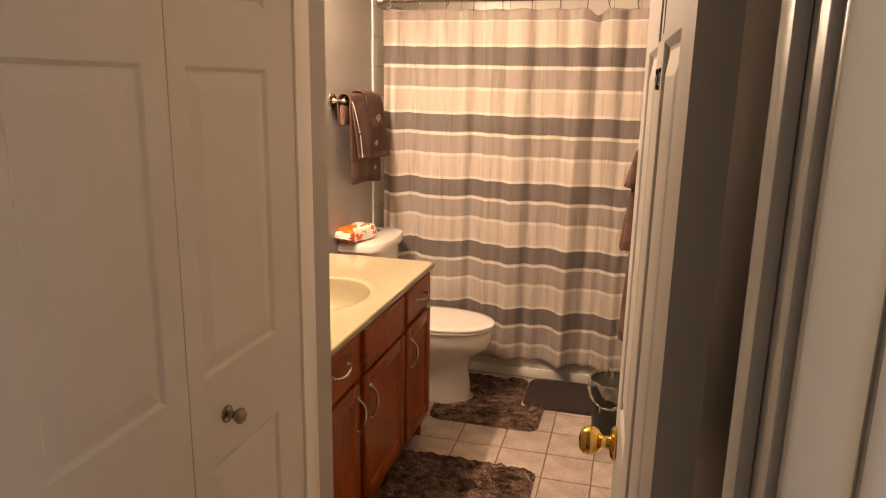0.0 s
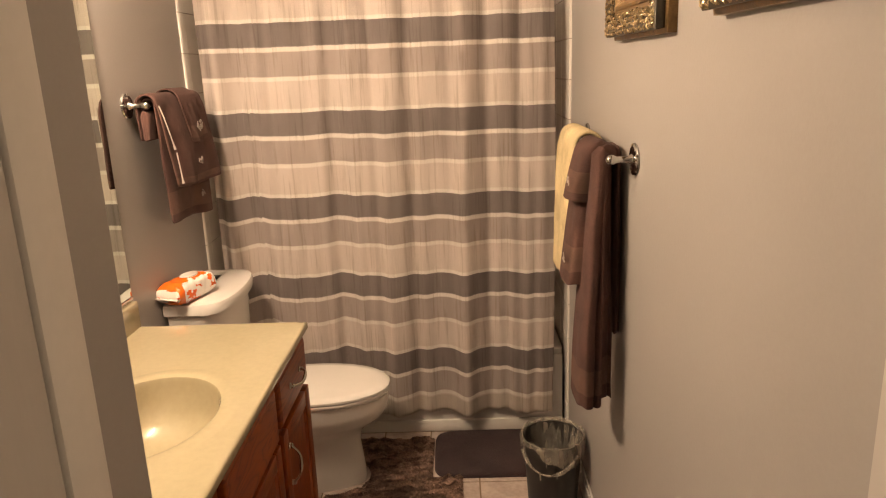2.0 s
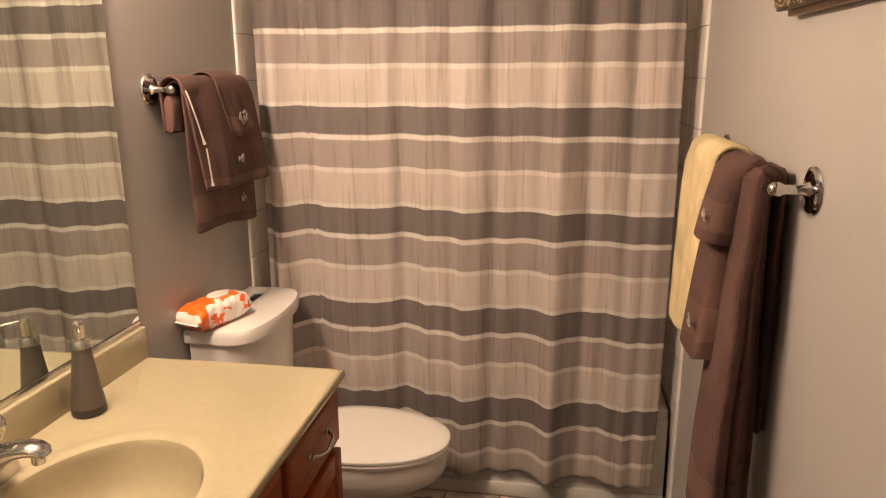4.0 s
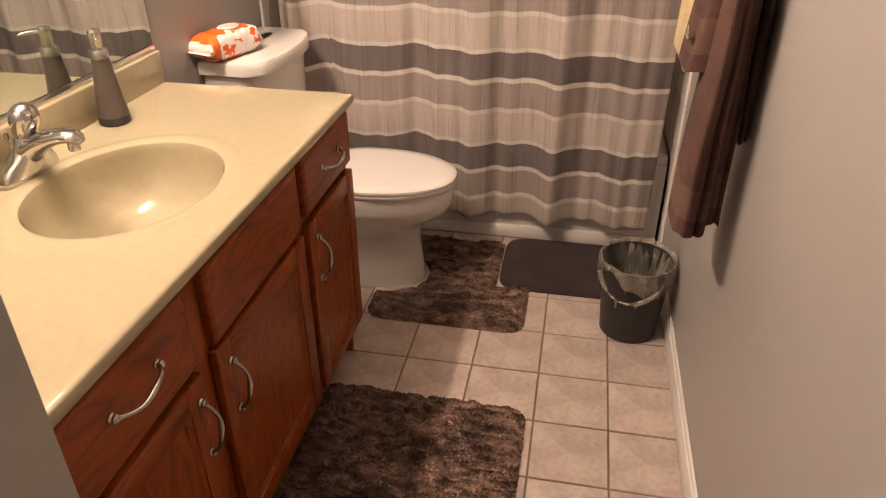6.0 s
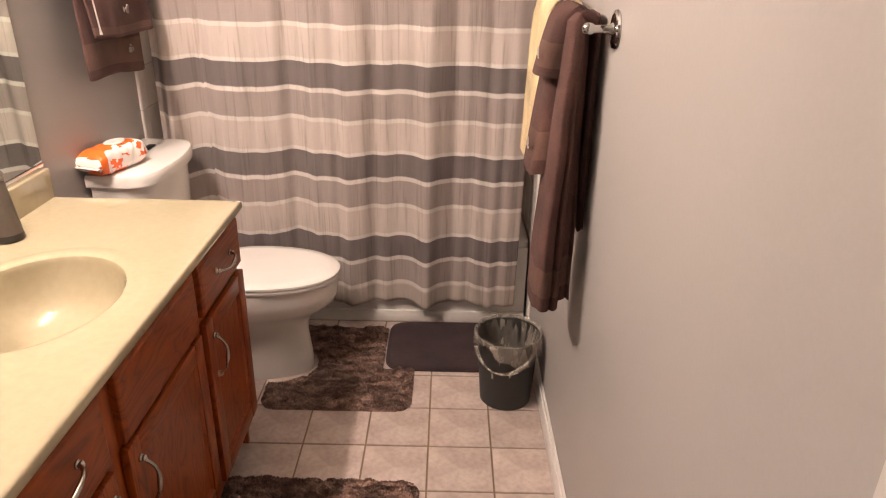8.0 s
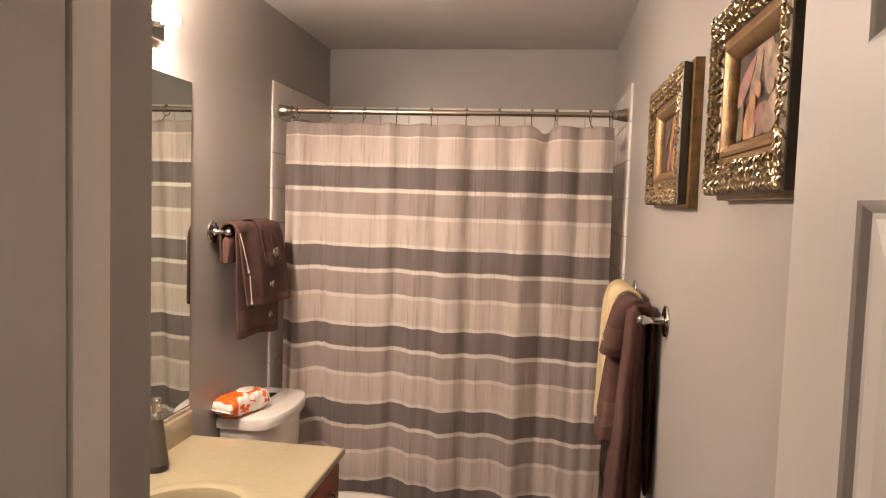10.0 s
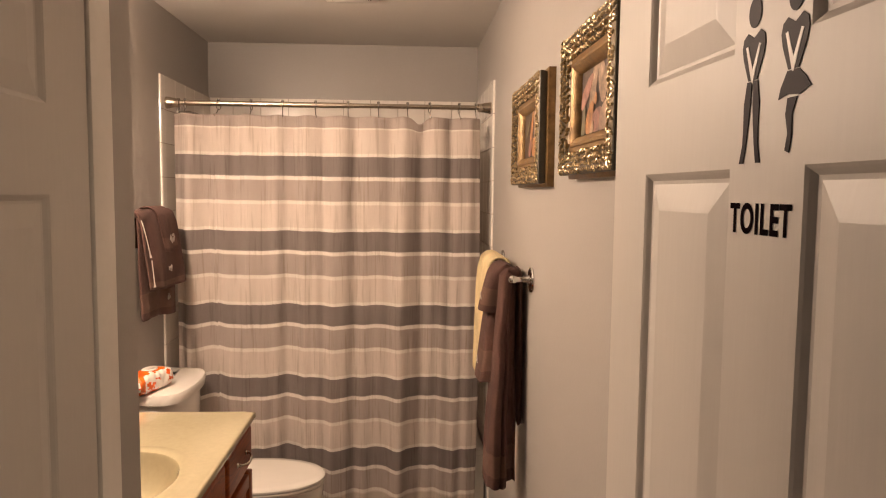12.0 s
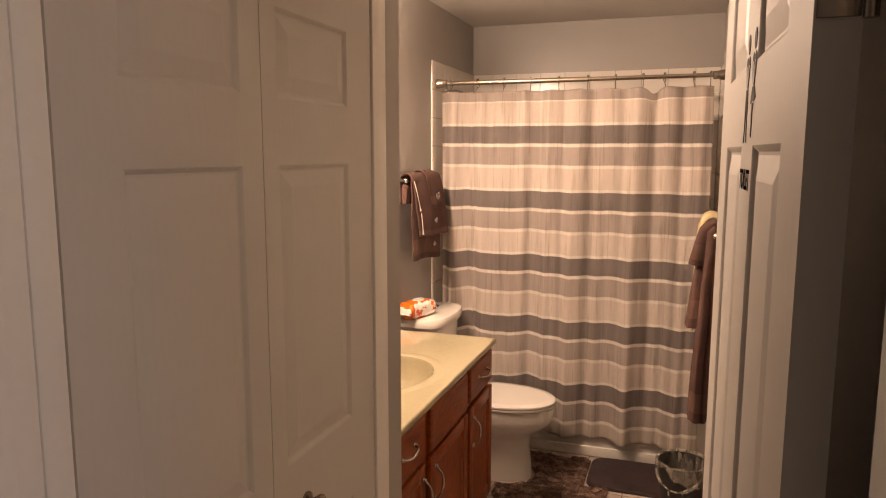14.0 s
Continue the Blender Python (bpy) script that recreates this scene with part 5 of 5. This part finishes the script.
def rounded(x0, x1, y0, y1, r):
    def inside(x, y):
        dx, dy = max(x0 + r - x, x - x1 + r, 0), max(y0 + r - y, y - y1 + r, 0)
        return r - math.hypot(dx, dy)
    return inside


rect = rounded(-0.835, -0.292, 3.165, 3.735, 0.055)


def contour(x, y):
    hole = math.hypot(max(x + 0.80, 0) / 1.0, y - TC) if x > -0.80 else abs(y - TC)
    mat_edge = max(-0.415 - x, 3.425 - y)
    return min(rect(x, y), hole - 0.132, mat_edge)


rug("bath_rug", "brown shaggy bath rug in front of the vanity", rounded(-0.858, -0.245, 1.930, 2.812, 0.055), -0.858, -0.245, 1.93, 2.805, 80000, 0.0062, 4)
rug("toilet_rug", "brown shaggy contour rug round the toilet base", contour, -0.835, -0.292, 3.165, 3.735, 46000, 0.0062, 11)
mat_ = thing("bath_mat", "dark plum plush bath mat beside the tub", "bath mat")
plan = lambda i, z: [Vector((p.x, p.y, z)) for p in oval(-0.135, 3.612, 0.270 - i, 0.184 - i, z, 64, 7)]
part("cushion", loft([plan(0.004, 0.001), plan(0, 0.004), plan(0.0005, 0.009), plan(0.006, 0.014), plan(0.020, 0.0165), plan(0.08, 0.0175)]), FOAM, mat_)
part("edge_piping", loft([plan(-0.003, 0.001), plan(-0.0045, 0.004), plan(-0.003, 0.007), plan(0.002, 0.0075)], cap=(False, False)), FOAM, mat_)


# ---- tiles ----
def tile_mesh(w, h, t, bevel):
    """A tile in the xy plane, centred, its face at z = 0."""
    rings = []
    for i, z in ((0, -t), (0, -bevel), (bevel, 0)):
        rings.append([Vector((x, y, z)) for x, y in ((-w / 2 + i, -h / 2 + i), (w / 2 - i, -h / 2 + i), (w / 2 - i, h / 2 - i), (-w / 2 + i, h / 2 - i))])
    return mesh_of(loft(rings, cap=(False, True)), smooth=False)


shared = {}


def lay_tile(parent, m, w, h, t, bevel, material):
    key = (round(w, 3), round(h, 3), material.name)
    if key not in shared:
        shared[key] = tile_mesh(w, h, t, bevel)
    ob = part("tile", shared[key], material, parent)
    ob.matrix_local = m
    return ob


def spans(lo, hi, start, pitch, joint):
    k = math.floor((lo - start) / pitch)
    while start + k * pitch < hi - 0.012:
        a, b = max(lo, start + k * pitch + joint / 2), min(hi, start + (k + 1) * pitch - joint / 2)
        if b - a > 0.012:
            yield a, b
        k += 1


rngt = random.Random(9)
for x0, x1 in spans(XL + 0.002, XR - 0.002, -0.0155, 0.2085, 0.0055):
    for y0, y1 in spans(YE1 + 0.002, YA + 0.02, 2.779, 0.2070, 0.0055):
        tilt = Matrix.Rotation(radians(rngt.uniform(-0.12, 0.12)), 4, "X") @ Matrix.Rotation(radians(rngt.uniform(-0.12, 0.12)), 4, "Y")
        lay_tile(floor, Matrix.Translation(((x0 + x1) / 2, (y0 + y1) / 2, rngt.uniform(-0.0004, 0.0004))) @ tilt, x1 - x0, y1 - y0, 0.006, 0.0012, FTILE)

TT = 2.165
for nm, b, parent in (("grout_left", box(XL + 0.0005, XL + 0.004, YT + 0.002, YB, 0.30, TT - 0.003), wall_left), ("grout_right", box(XR - 0.004, XR - 0.0005, YT + 0.002, YB, 0.30, TT - 0.003), wall_right), ("grout_back", box(XL + 0.004, XR - 0.004, YB - 0.004, YB - 0.0005, 0.30, TT - 0.003), wall_back)):
    part(nm, b, WGROUT, parent)
P = 0.1535
for z0, z1 in spans(0.40, TT, TT, P, 0.003):
    for y0, y1 in spans(YT + 0.052, YB - 0.008, YT + 0.0505, P, 0.003):
        for parent, x, s in ((wall_left, XL + 0.0085, 1), (wall_right, XR - 0.0085, -1)):
            lay_tile(parent, Matrix.Translation((x, (y0 + y1) / 2, (z0 + z1) / 2)) @ Matrix.Rotation(radians(90 * s), 4, "Y") @ Matrix.Rotation(0, 4, "Z"), z1 - z0, y1 - y0, 0.006, 0.0012, WTILE)
    for x0, x1 in spans(XL + 0.010, XR - 0.010, -0.58, P, 0.003):
        lay_tile(wall_back, Matrix.Translation(((x0 + x1) / 2, YB - 0.0085, (z0 + z1) / 2)) @ Matrix.Rotation(radians(90), 4, "X"), x1 - x0, z1 - z0, 0.006, 0.0012, WTILE)
# narrow rounded edge tiles down the front of the surround
for z0, z1 in spans(0.004, TT, TT, P, 0.003):
    for parent, x, s in ((wall_left, XL, 1), (wall_right, XR, -1)):
        me_key = ("edge", s, round(z1 - z0, 3))
        if me_key not in shared:
            h = (z1 - z0) / 2
            prof = [(0.0005, 0.0), (0.006, 0.001), (0.0085, 0.005), (0.009, 0.012), (0.009, 0.050), (0.0005, 0.050)]
            shared[me_key] = mesh_of(loft([[Vector((s * a, b, -h)) for a, b in prof], [Vector((s * a, b, h)) for a, b in prof]]))
        e = part("tile", shared[me_key], WTILE, parent)
        e.location = (x, YT, (z0 + z1) / 2)
